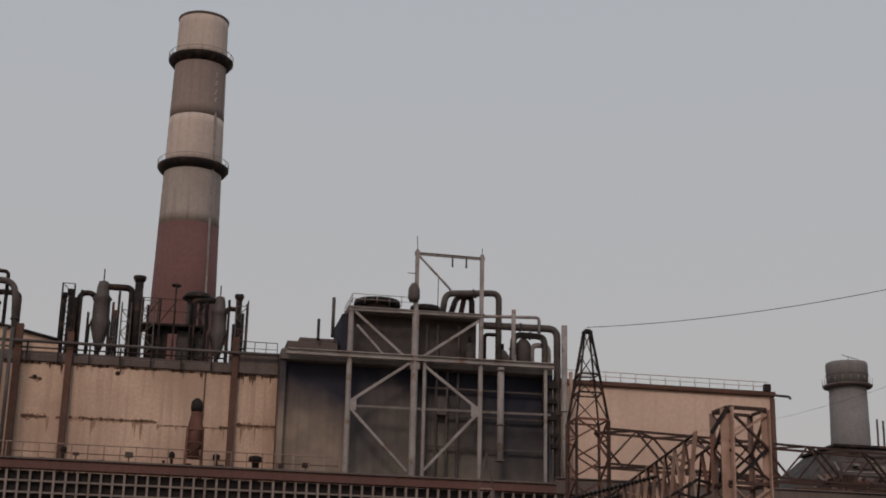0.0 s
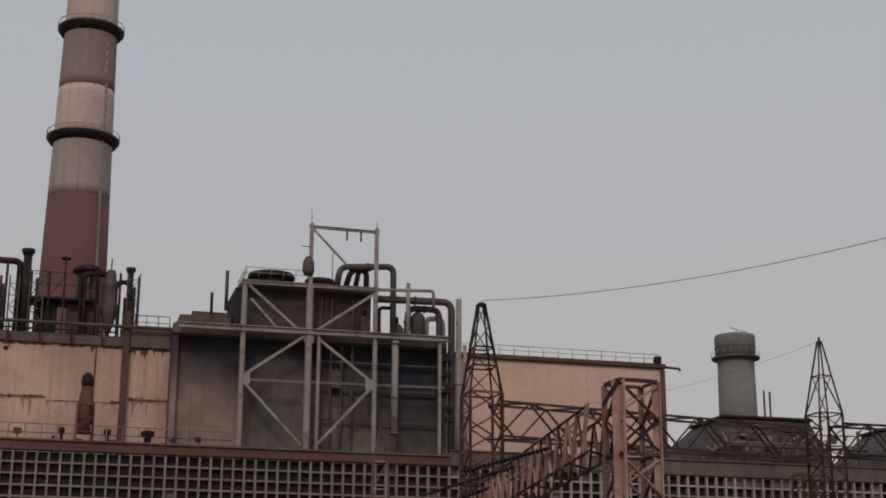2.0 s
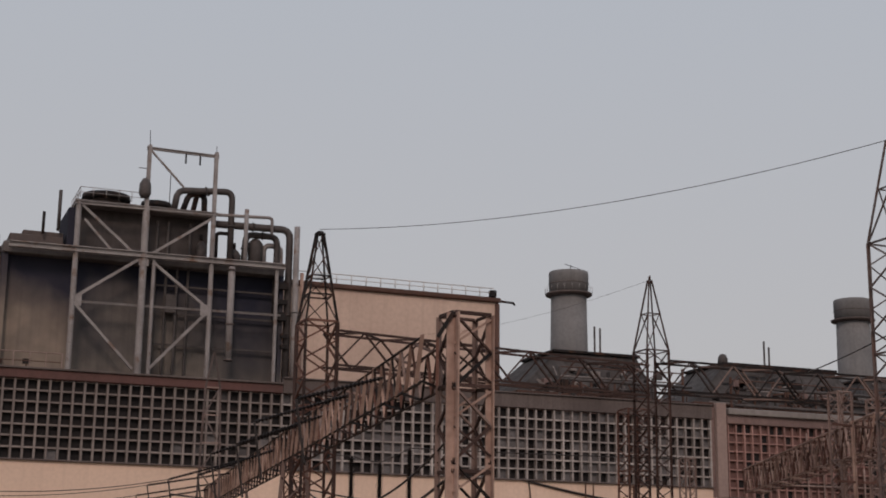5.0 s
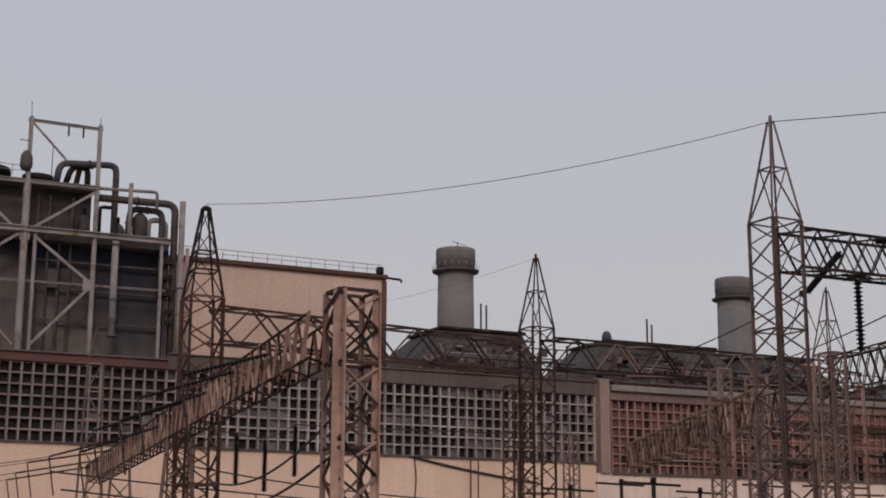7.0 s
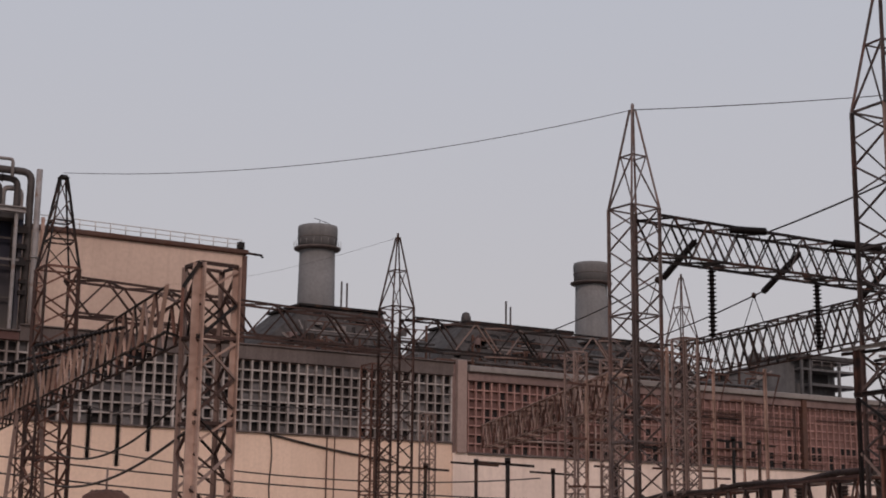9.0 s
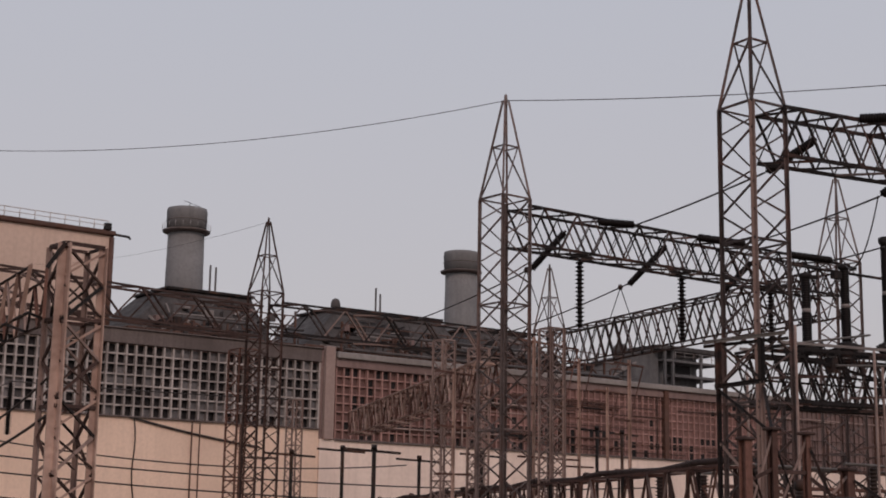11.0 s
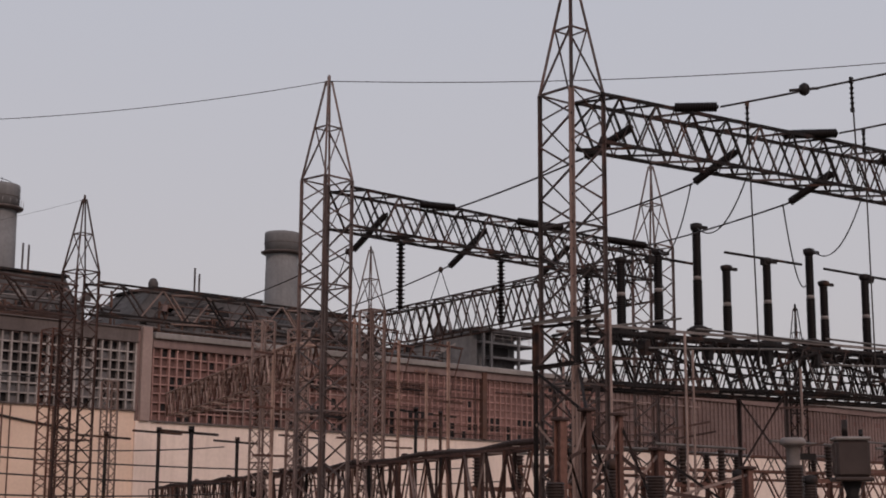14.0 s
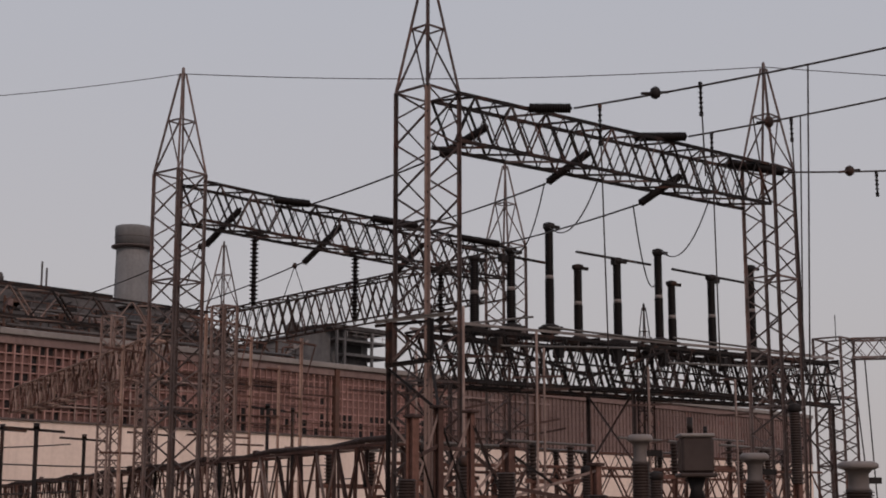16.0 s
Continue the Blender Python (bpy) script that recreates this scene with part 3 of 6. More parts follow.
LBL = "sooty grey bent steam pipe on the bunker roof"
pipe_run("steam_pipe", [(19.9, 103.6, 28.5), (20.1, 103.6, 29.9), (24.15, 103.6, 30.2), (24.15, 103.6, 25.0)], 0.24, 0.6, PIPE_GREY, LBL)
pipe_run("steam_pipe", [(20.6, 103.9, 28.5), (21.0, 103.9, 29.8), (22.2, 104.1, 29.9), (22.2, 104.1, 28.5)], 0.22, 0.5, STEEL_DARK, LBL)
pipe_run("steam_pipe", [(21.4, 104.3, 28.5), (21.7, 104.3, 30.1), (22.6, 104.3, 30.1)], 0.2, 0.5, STEEL_DARK, LBL)
pipe_run("steam_pipe", [(22.9, 103.4, 28.3), (27.2, 103.4, 28.5), (27.2, 103.4, 27.2)], 0.12, 0.3, STEEL_PALE, LBL)
pipe_run("steam_pipe", [(22.9, 103.8, 27.7), (28.7, 103.8, 27.8), (28.7, 103.8, 14.9)], 0.27, 0.7, PIPE_GREY, LBL)
pipe_run("steam_pipe", [(25.4, 104.4, 25.0), (25.5, 104.4, 27.3), (27.9, 104.4, 27.3), (27.9, 104.4, 21.0)], 0.24, 0.6, PIPE_GREY, LBL)
pipe_run("steam_pipe", [(27.0, 104.8, 25.0), (27.0, 104.8, 26.7), (28.3, 104.8, 26.7), (28.3, 104.8, 14.9)], 0.2, 0.5, STEEL_PALE, LBL)
pipe_run("vent_pipe", [(29.15, 103.4, 14.9), (29.15, 103.4, 28.0)], 0.22, 0, STEEL_PALE, "tall pale grey vent pipe beside the bunker")
pipe_run("vent_pipe", [(29.75, 103.8, 14.9), (29.75, 103.8, 24.6)], 0.14, 0, RUST_PALE, "pale rusty pipe beside the bunker")
pipe_run("vent_pipe", [(11.95, 104.8, 26.3), (11.95, 104.8, 29.3)], 0.13, 0, PIPE_GREY, "thin upright vent pipe on the stepped roof", False)
pipe_run("vent_pipe", [(10.9, 104.8, 26.0), (10.9, 104.8, 27.6)], 0.11, 0, STEEL_DARK, "thin upright vent pipe on the stepped roof", False)
pipe_run("steam_pipe", [(23.1, 103.6, 25.0), (23.1, 103.6, 27.0), (24.0, 103.6, 27.0)], 0.14, 0.3, STEEL_DARK, LBL, False)
pipe_run("vent_pipe", [(25.2, 103.2, 24.9), (25.2, 103.2, 28.9)], 0.16, 0, STEEL_PALE, "pale upright pipe on the bunker floor", False)
for dx, r, z1 in ((26.3, 0.55, 27.0), (24.7, 0.5, 26.0), (22.2, 0.4, 26.4)):
    drum = thing("separator_drum", dx, 104.6, 24.98, "small grey upright drum on the bunker floor", "drum")
    part("shell", lathe([(0.1, 0), (r, 0.25), (r, z1 - 25.3), (r * 0.6, z1 - 25.0), (0.1, z1 - 24.85)], 16), PIPE_GREY, drum)
    part("nozzle", tube([(0, 0, z1 - 24.9), (0, 0, z1 - 24.4)], 0.12, 8), STEEL_DARK, drum)
for k, (bx, bz, w, h) in enumerate(((28.1, 23.4, 0.9, 0.5), (28.0, 22.2, 1.1, 0.35), (28.05, 21.1, 0.9, 0.6), (28.4, 19.7, 0.5, 0.3), (28.4, 18.9, 0.5, 0.3))):
    vb = strut("valve_box", (bx - w / 2, 103.4, bz), (bx + w / 2, 103.4, bz), h, STEEL_DARK, None, "square")
    tagged(vb, "dark valve body on the pipes beside the bunker", "valve")

roof_rail = thing("roof_railing", 0, 103, 28.5, "thin pale railing round the bunker roof", "railing")
railing(roof_rail, (13.1, 0, 0), (17.6, 0, 0), 0.75, 0.9, STEEL_PALE, 0.05)
railing(roof_rail, (13.1, 0, 0), (13.1, 4.5, 0), 0.75, 0.9, STEEL_PALE, 0.05)
drum = thing("roof_drum", 15.2, 105.0, 28.5, "dark low ventilator drum on the bunker roof", "ventilator")
part("curb", lathe([(1.1, 0), (1.1, 0.35)], 20), CONCRETE, drum)
part("cowl", lathe([(1.7, 0.35), (1.75, 0.45), (1.7, 0.75), (1.2, 0.82)], 24), STEEL_DARK, drum)
drum2 = thing("roof_drum", 18.9, 105.4, 28.5, "dark low ventilator drum on the bunker roof", "ventilator")
part("curb", lathe([(0.8, 0), (0.8, 0.3)], 20), CONCRETE, drum2)
part("cowl", lathe([(1.1, 0.3), (1.15, 0.4), (1.1, 0.7), (0.7, 0.76)], 24), STEEL_DARK, drum2)
mast = strut("aerial", (19.6, 104.0, 28.5), (19.6, 104.0, 31.3), 0.06, STEEL_DARK, None, "round")
tagged(mast, "thin dark aerial mast on the bunker roof", "mast")

# ---------------- cream block with a railed roof ----------------
block = thing("wall_cream_block", 0, 106, 0, "smooth cream block with a dark corner and railed roof", "wall", kind="structure")
part("front", box(28.2, 46.55, 0, 0.5, 14.9, 24.1), CREAM_BLOCK, block, "smooth peach-cream render")
part("flank", box(46.05, 46.55, 0.503, 14, 14.9, 24.1), CREAM, block)
part("corner", tube([(46.6, -0.05, 14.9), (46.6, -0.05, 24.0)], 0.2, 12), COLUMN_BROWN, block, "dark brown rounded corner")
part("roof_edge", box(29.0, 46.85, -0.3, 14.2, 24.103, 24.5, 0.08), COLUMN_BROWN, block, "grimy roof edge")
part("spout", tube([(46.7, -0.1, 24.25), (48.0, -0.1, 24.2), (48.1, -0.1, 24.0)], 0.10, 8), STEEL_DARK, block, "projecting dark spout")
block_rail = thing("roof_railing", 0, 105.8, 24.5, "pale pipe railing on the cream block's roof", "railing")
railing(block_rail, (29.5, 0, 0), (46.2, 0, 0), 0.72, 1.2, WHITE_PAINT, 0.07)
part("end_box", box(45.9, 46.4, -0.2, 0.3, 0, 0.55, 0.03), STEEL_DARK, block_rail)

# ---------------- tall banded chimney ----------------
chimney = thing("chimney", 1.45, 150, 0, "tall tapering chimney with cream, tan and maroon bands", "chimney")


def chim_r(z):
    return 2.62 + (72.2 - z) * 0.0215


def shell(z0, z1, material, label, extra=0.0):
    steps = [z0 + (z1 - z0) * k / 6 for k in range(7)]
    part("shell", lathe([(chim_r(z) + extra, z) for z in steps], 48), material, chimney, label)


shell(0, 47.6, BAND_RED, "faded maroon painted band")
shell(47.6, 54.2, BAND_GREY, "streaked grey-cream band")
shell(54.2, 59.6, BAND_CREAM, "weathered cream band")
shell(59.6, 66.6, BAND_TAN, "faded tan band")
shell(66.6, 71.2, BAND_CREAM, "pale cream top band")
part("rim", lathe([(2.66, 71.2), (2.74, 71.3), (2.74, 71.45), (2.5, 71.5), (2.4, 71.2)], 48), CONCRETE, chimney, "grey rim at the mouth")
for pz in (66.5, 54.2):
    r = chim_r(pz)
    ring = part("gallery", lathe([(r, pz - 0.75), (r + 0.4, pz - 0.5), (r + 0.72, pz - 0.1), (r + 0.74, pz + 0.1), (r + 0.1, pz + 0.12)], 48), STEEL_DARK, chimney, "dark ring gallery with brackets")
    for k in range(28):
        ang = 2 * math.pi * k / 28
        p = Vector(((r + 0.7) * math.cos(ang), (r + 0.7) * math.sin(ang), pz + 0.1))
        strut("rail_post", p, p + Vector((0, 0, 0.55)), 0.05, STEEL_PALE, ring, "round")
    hoop = [((r + 0.7) * math.cos(2 * math.pi * k / 40), (r + 0.7) * math.sin(2 * math.pi * k / 40), pz + 0.65) for k in range(41)]
    part("hand_rail", tube(hoop, 0.035, 6), STEEL_PALE, ring)
strut("ladder", (chim_r(40) * math.sin(0.72), -chim_r(40) * math.cos(0.72) - 0.1, 40), (chim_r(60) * math.sin(0.72), -chim_r(60) * math.cos(0.72) - 0.1, 60), 0.16, STEEL_PALE, chimney, "square")
for k, bz in enumerate((64.2, 63.2, 62.2, 61.3)):
    ang = 0.62
    rr = chim_r(bz) + 0.03
    for j in range(2):
        dz = 0.32 * j
        p = Vector((rr * math.sin(ang + 0.03 * j), -rr * math.cos(ang + 0.03 * j), bz + dz))
        strut("painted_mark", p - Vector((0.16, -0.11, 0)), p + Vector((0.16, 0.11, 0)), 0.13, WHITE_PAINT, chimney, "square", "chalky white painted mark")


boiler_roof = new("roof_boiler_house", mesh_of("roof_boiler_house", box(-30, 8.6, 106.603, 122, 23.9, 24.3)))
boiler_roof.data.materials.append(CONCRETE)
tagged(boiler_roof, "flat grimy concrete roof of the boiler house", "roof", kind="structure")
boiler_side = new("wall_boiler_side", mesh_of("wall_boiler_side", box(8.1, 8.6, 106.603, 122, 14.9, 23.897)))
boiler_side.data.materials.append(CREAM)
tagged(boiler_side, "plain cream side wall of the boiler house", "wall", kind="structure")

# ---------------- cyclone separators on the boiler house ----------------
def cyclone(x, y, z, s, hand, material):
    ob = thing("cyclone_separator", x, y, z, "dark grey cyclone dust separator with bent ducts", "cyclone", "cyclones on the boiler house")
    cone = part("body", lathe([(0.2 * s, 1.5 * s), (0.3 * s, 1.7 * s), (0.8 * s, 3.6 * s), (0.66 * s, 4.0 * s), (0.64 * s, 5.3 * s), (0.76 * s, 5.5 * s), (0.5 * s, 5.85 * s), (0.45 * s, 6.5 * s), (0.36 * s, 6.85 * s), (0.2 * s, 6.9 * s)], 20), PIPE_GREY, ob, "tapering grey steel cone")
    part("duct", tube([(0.2 * hand * s, 0, 6.5 * s), (2.2 * hand * s, 0, 6.5 * s), (2.2 * hand * s, 0, 0)], 0.26 * s, 10, 0.5), material, ob)
    part("duct", tube([(-0.4 * hand * s, 0, 5.6 * s), (-1.0 * hand * s, 0.1, 6.0 * s), (-1.7 * hand * s, 0.2, 5.8 * s), (-1.75 * hand * s, 0.2, 0)], 0.22 * s, 10, 0.5), material, ob)
    part("mast", tube([(0, 0, 6.8 * s), (0, 0, 7.9 * s)], 0.05, 6), material, cone)
    for lx in (-0.85, 0.7, -0.15):
        strut("support_leg", (lx * s, -0.4, 0), (lx * s * 0.95, -0.4, (3.4 if lx != -0.15 else 2.0) * s), 0.2, material, ob, "square")
    strut("outlet", (0, 0, 0), (0, 0, 1.6 * s), 0.3 * s, material, ob, "round")
    return ob


cyclone(-5.0, 112, 24.3, 1.0, 1, STEEL_DARK)
cyclone(3.9, 111.6, 24.3, 0.9, -1, STEEL_DARK)
cyclone(-13.0, 112, 24.3, 0.85, 1, STEEL_DARK)
CYL = "sooty upright duct with a flared cap"
for px, pz, r in ((-2.3, 31.7, 0.33), (5.35, 30.8, 0.24), (-7.3, 30.3, 0.2), (-7.75, 30.0, 0.16)):
    ob = thing("exhaust_duct", px, 111.5, 24.3, CYL, "duct")
    part("barrel", tube([(0, 0, 0), (0, 0, pz - 24.65)], r, 12), STEEL_DARK, ob)
    part("cap", lathe([(r, pz - 24.85), (r * 1.5, pz - 24.55), (r * 1.5, pz - 24.35), (r * 0.5, pz - 24.3)], 14), STEEL_DARK, ob)
for px, pz in ((-6.5, 30.2), (-6.9, 29.6), (-5.9, 28.5), (-3.9, 28.8), (-2.9, 29.6), (-7.1, 28.0), (5.7, 29.2), (5.0, 28.3), (2.9, 29.4), (-3.7, 30.4), (-4.1, 29.4), (-1.5, 29.4), (4.6, 30.2), (6.0, 30.0)):
    pipe_run("riser_pipe", [(px, 111.2, 24.3), (px, 111.2, pz)], 0.1, 0, STEEL_DARK, "thin dark riser pipe among the cyclones", False)
pipe_run("riser_pipe", [(-16.0, 107, 29.6), (-11.0, 107, 29.4), (-10.6, 107, 24.0)], 0.24, 0.9, PIPE_GREY, "grey bent pipe at the boiler house")
pipe_run("riser_pipe", [(-16.0, 107.4, 30.6), (-11.6, 107.4, 30.2), (-11.6, 107.4, 16.0)], 0.14, 0.3, STEEL_DARK, "dark bent pipe at the boiler house")
for px in (-10.5, -11.0, -11.6, -12.2):
    pipe_run("riser_pipe", [(px, 103.5, 14.9), (px, 103.5, 25.2)], 0.13, 0, PIPE_GREY, "grey upright pipe before the cream wall", False)
def braced_mast(x, y, z0, z1, w, material, label, step=0.9):
    """A narrow scaffold of two posts with zigzag bracing and rungs."""
    ob = thing("scaffold", x, y, z0, label, "scaffold", "roof scaffolds")
    h = z1 - z0
    for sx in (-w / 2, w / 2):
        for sy in (0, 0.6):
            strut("post", (sx, sy, 0), (sx, sy, h), 0.09, material, ob, "square")
    for k in range(int(h / step)):
        sg = 1 if k % 2 else -1
        strut("brace", (-w / 2 * sg, 0, k * step), (w / 2 * sg, 0, (k + 1) * step), 0.06, material, ob, "square")
        strut("rung", (-w / 2, 0, (k + 1) * step), (w / 2, 0, (k + 1) * step), 0.05, material, ob, "square")
    return ob


SCAF = "narrow dark braced scaffold among the cyclones"
braced_mast(-7.5, 111.0, 24.3, 30.6, 0.9, STEEL_DARK, SCAF)
braced_mast(-3.1, 110.9, 24.3, 29.4, 0.7, PIPE_GREY, SCAF)
braced_mast(-1.5, 111.0, 24.3, 30.0, 1.0, PIPE_GREY, SCAF)
braced_mast(2.4, 110.9, 24.3, 29.8, 0.8, STEEL_DARK, SCAF)
braced_mast(5.6, 110.9, 24.3, 30.2, 0.9, PIPE_GREY, SCAF)
boiler_rail = thing("roof_railing", 0, 106.3, 24.9, "thin grey railing along the boiler house roof", "railing")
railing(boiler_rail, (4.8, 0, 0), (8.1, 0, 0), 1.0, 0.8, PIPE_GREY, 0.06)
fan_house = thing("fan_house", 0.6, 112, 25.05, "dark open steel fan house with a platform and railing", "fan house")
part("platform", box(-2.6, 2.4, -0.8, 2.0, 2.85, 3.0), STEEL_DARK, fan_house)
part("casing", box(-2.0, -0.5, 0.0, 1.8, 0.4, 2.7, 0.05), STEEL_DARK, fan_house)
part("casing", box(0.2, 2.2, 0.1, 1.8, 0.5, 2.75, 0.05), PIPE_GREY, fan_house)
part("hood", lathe([(1.15, 5.3), (1.2, 5.4), (0.9, 5.75), (0.3, 5.95)], 20, 1.6, 0.4), STEEL_DARK, fan_house, "shallow dark hood")
part("hood", lathe([(0.35, 6.2), (0.4, 6.3), (0.15, 6.45)], 14, -0.1, 0.2), STEEL_DARK, fan_house, "small dark cap")
for lx in (-2.5, -1.2, -0.1, 1.1, 2.3):
    strut("post", (lx, -0.7, -0.75), (lx, -0.7, 6.0 if lx in (-0.1,) else 4.9), 0.14, STEEL_DARK, fan_house, "square")
railing(fan_house, (-2.6, -0.8, 3.0), (2.4, -0.8, 3.0), 1.9, 1.2, STEEL_DARK, 0.06)
for lx in (-2.5, -1.2, 1.1):
    strut("stay", (lx, -0.7, 3.0), (lx + 1.2, -0.7, 4.8), 0.06, STEEL_DARK, fan_house, "square")
for lx in (0.9, 1.9, 2.4):
    strut("stub", (lx, 0.4, 2.9), (lx, 0.4, 5.3), 0.3, PIPE_GREY, fan_house, "round")

vent = thing("roof_vent", 2.45, 101.6, 14.9, "rusty hooded roof vent on a latticed stand", "vent")
part("neck", lathe([(0.55, 1.6), (0.52, 3.7), (0.36, 4.6), (0.33, 5.0)], 16), RUST, vent, "rusty tapering body")
part("hood", lathe([(0.36, 4.75), (0.42, 5.1), (0.36, 5.5), (0.12, 5.72)], 16), STEEL_DARK, vent, "dark round hood")
for sx in (-0.5, 0.5):
    for sy in (-0.5, 0.5):
        strut("stand_leg", (sx * 1.1, sy, 0), (sx, sy, 3.6), 0.14, RUST, vent)
for zz in (1.6, 2.6, 3.5):
    strut("stand_bar", (-0.55, -0.5, zz), (0.55, -0.5, zz), 0.1, RUST, vent, "square")
strut("stand_bar", (-0.55, -0.5, 1.7), (0.55, -0.5, 2.6), 0.08, RUST, vent, "square")
for px, w in ((4.0, 0.25), (-6.2, 0.2), (1.0, 0.2), (6.7, 0.5)):
    ob = thing("valve_stand", px, 101.9, 14.9, "small dark valve stand behind the roof railing", "valve")
    part("stem", lathe([(w, 0), (w * 0.5, 0.2), (w * 0.5, 1.5), (w, 1.6), (w, 1.9), (w * 0.3, 2.0)], 10), STEEL_DARK, ob)


rng = random.Random(41)
for k in range(11):
    px = -9.5 + 2.0 * k + rng.uniform(-0.4, 0.4)
    h, w = rng.uniform(0.9, 1.6), rng.uniform(0.12, 0.3)
    ob = thing("terminal_box", px, 102.6 + rng.uniform(-0.4, 0.4), 14.9, "small dark rusty terminal box on a post behind the roof railing", "box", "roof edge boxes")
    strut("post", (0, 0, 0), (0, 0, h), 0.1, COLUMN_BROWN, ob, "square")
    part("case", box(-w, w, -0.15, 0.15, h, h + w * rng.uniform(0.8, 1.6), 0.02), rng.choice((STEEL_DARK, RUST_MIX, PIPE_GREY)), ob)

# ---------------- short grey stacks and dark roof hoods ----------------
def short_stack(x):
    ob = thing("short_stack", x, 118, 14.9, "short grey concrete stack with a collar ring", "stack", "short stacks on the hall")
    part("shaft", lathe([(1.78, 0), (1.72, 6), (1.62, 13.0)], 32), STACK_GREY, ob)
    part("collar", lathe([(1.6, 12.85), (2.1, 13.0), (2.15, 13.15), (1.85, 13.2)], 32), CONCRETE, ob, "dark collar gallery")
    top_drum = part("drum", lathe([(1.78, 13.2), (1.82, 14.8), (1.78, 15.15), (1.4, 15.2)], 32), STACK_GREY, ob, "slightly wider top drum")
    part("seam", lathe([(1.79, 14.0), (1.85, 14.05), (1.79, 14.1)], 32), CONCRETE, top_drum)
    return ob


s1 = short_stack(59.0)
strut("rod", (0.2, 0, 15.1), (0.2, 0, 15.9), 0.06, STEEL_DARK, s1, "round")
strut("rod", (-0.4, 0, 15.95), (1.2, 0, 15.6), 0.05, STEEL_DARK, s1, "round")
for k in range(20):
    ang = 2 * math.pi * k / 20
    strut("collar_post", (2.15 * math.cos(ang), 2.15 * math.sin(ang), 13.2), (2.15 * math.cos(ang), 2.15 * math.sin(ang), 13.75), 0.04, STEEL_PALE, s1, "round")
short_stack(90.2)


def roof_hood(x0, x1, y0, y1, z0, z1, inset_l, inset_r, label):
    """A dark mansard-shaped roof house standing on the hall roof."""
    ob = thing("roof_house", (x0 + x1) / 2, (y0 + y1) / 2, 14.9, label, "roof house")
    hx, hy = (x1 - x0) / 2, (y1 - y0) / 2
    part("base_wall", box(-hx, hx, -hy, hy, 0, z0 - 14.9 - 0.003), SHEET, ob)
    bm = bmesh.new()
    lo = [bm.verts.new(p) for p in ((-hx - 0.4, -hy - 0.4, z0 - 14.9), (hx + 0.4, -hy - 0.4, z0 - 14.9), (hx + 0.4, hy, z0 - 14.9), (-hx - 0.4, hy, z0 - 14.9))]
    hi = [bm.verts.new(p) for p in ((-hx + inset_l, -hy + 1.6, z1 - 14.9), (hx - inset_r, -hy + 1.6, z1 - 14.9), (hx - inset_r, hy, z1 - 14.9), (-hx + inset_l, hy, z1 - 14.9))]
    bm.faces.new(list(reversed(lo)))
    bm.faces.new(hi)
    for k in range(4):
        bm.faces.new((lo[k], lo[(k + 1) % 4], hi[(k + 1) % 4], hi[k]))
    part("mansard", bm, ROOF_DARK, ob, "dark sloping sheet roof")
    n = int((x1 - x0) / 2.6)
    for k in range(n + 1):
        u = k / n
        strut("standing_seam", (-hx + 2 * hx * u, -hy - 0.42, z0 - 14.88), (-hx + inset_l + (2 * hx - inset_l - inset_r) * u, -hy + 1.58, z1 - 14.88), 0.05, ROOF_DARK, ob, "square")
    part("eave", box(-hx - 0.6, hx + 0.6, -hy - 0.7, hy, z0 - 15.1, z0 - 14.903, 0.04), COLUMN_BROWN, ob, "dusty brown eave")
    part("ridge_cap", box(-hx + inset_l - 0.3, hx - inset_r + 0.3, -hy + 1.3, hy, z1 - 14.897, z1 - 14.65, 0.04), STEEL_DARK, ob)
    rnd = random.Random(int(x0 * 10))
    for k in range(int((x1 - x0) * 2.0)):
        u, v = rnd.uniform(0.02, 0.9), rnd.uniform(0.0, 0.85)
        u2, v2 = min(0.98, u + rnd.uniform(0.02, 0.2)), min(0.95, max(0.0, v + rnd.uniform(-0.35, 0.35)))

        def slope(a, b, lift):
            w = 2 * hx - (inset_l + inset_r) * b
            return Vector((-hx + inset_l * b + w * a, -hy - 0.4 + 2.0 * b - lift, z0 - 14.9 + (z1 - z0) * b))
        strut("stay", slope(u, v, 0.25), slope(u2, v2, 0.35), rnd.uniform(0.07, 0.2), rnd.choice((CAP_PALE, PIPE_GREY, COLUMN_BROWN, STEEL_DARK, STEEL_PALE)), ob, "square")
        if k % 3 == 0:
            p = slope(rnd.uniform(0.05, 0.95), rnd.uniform(0.0, 0.7), 0.0)
            w = rnd.uniform(0.15, 0.5)
            part("vent_box", box(p.x - w, p.x + w, p.y - 0.5, p.y + 0.2, p.z, p.z + w * rnd.uniform(0.7, 1.8), 0.03), rnd.choice((STEEL_DARK, PIPE_GREY, CAP_PALE, SHEET)), ob)
    for k in range(int((x1 - x0) / 3.5)):
        bx = -hx + 1.5 + 3.5 * k
        strut("front_post", (bx, -hy - 0.5, 0), (bx, -hy - 0.5, z0 - 15.1), 0.2, COLUMN_BROWN, ob, "square")
        strut("front_brace", (bx, -hy - 0.5, 0.2), (bx + 2.0, -hy - 0.5, z0 - 15.1), 0.12, COLUMN_BROWN, ob, "square")
    return ob


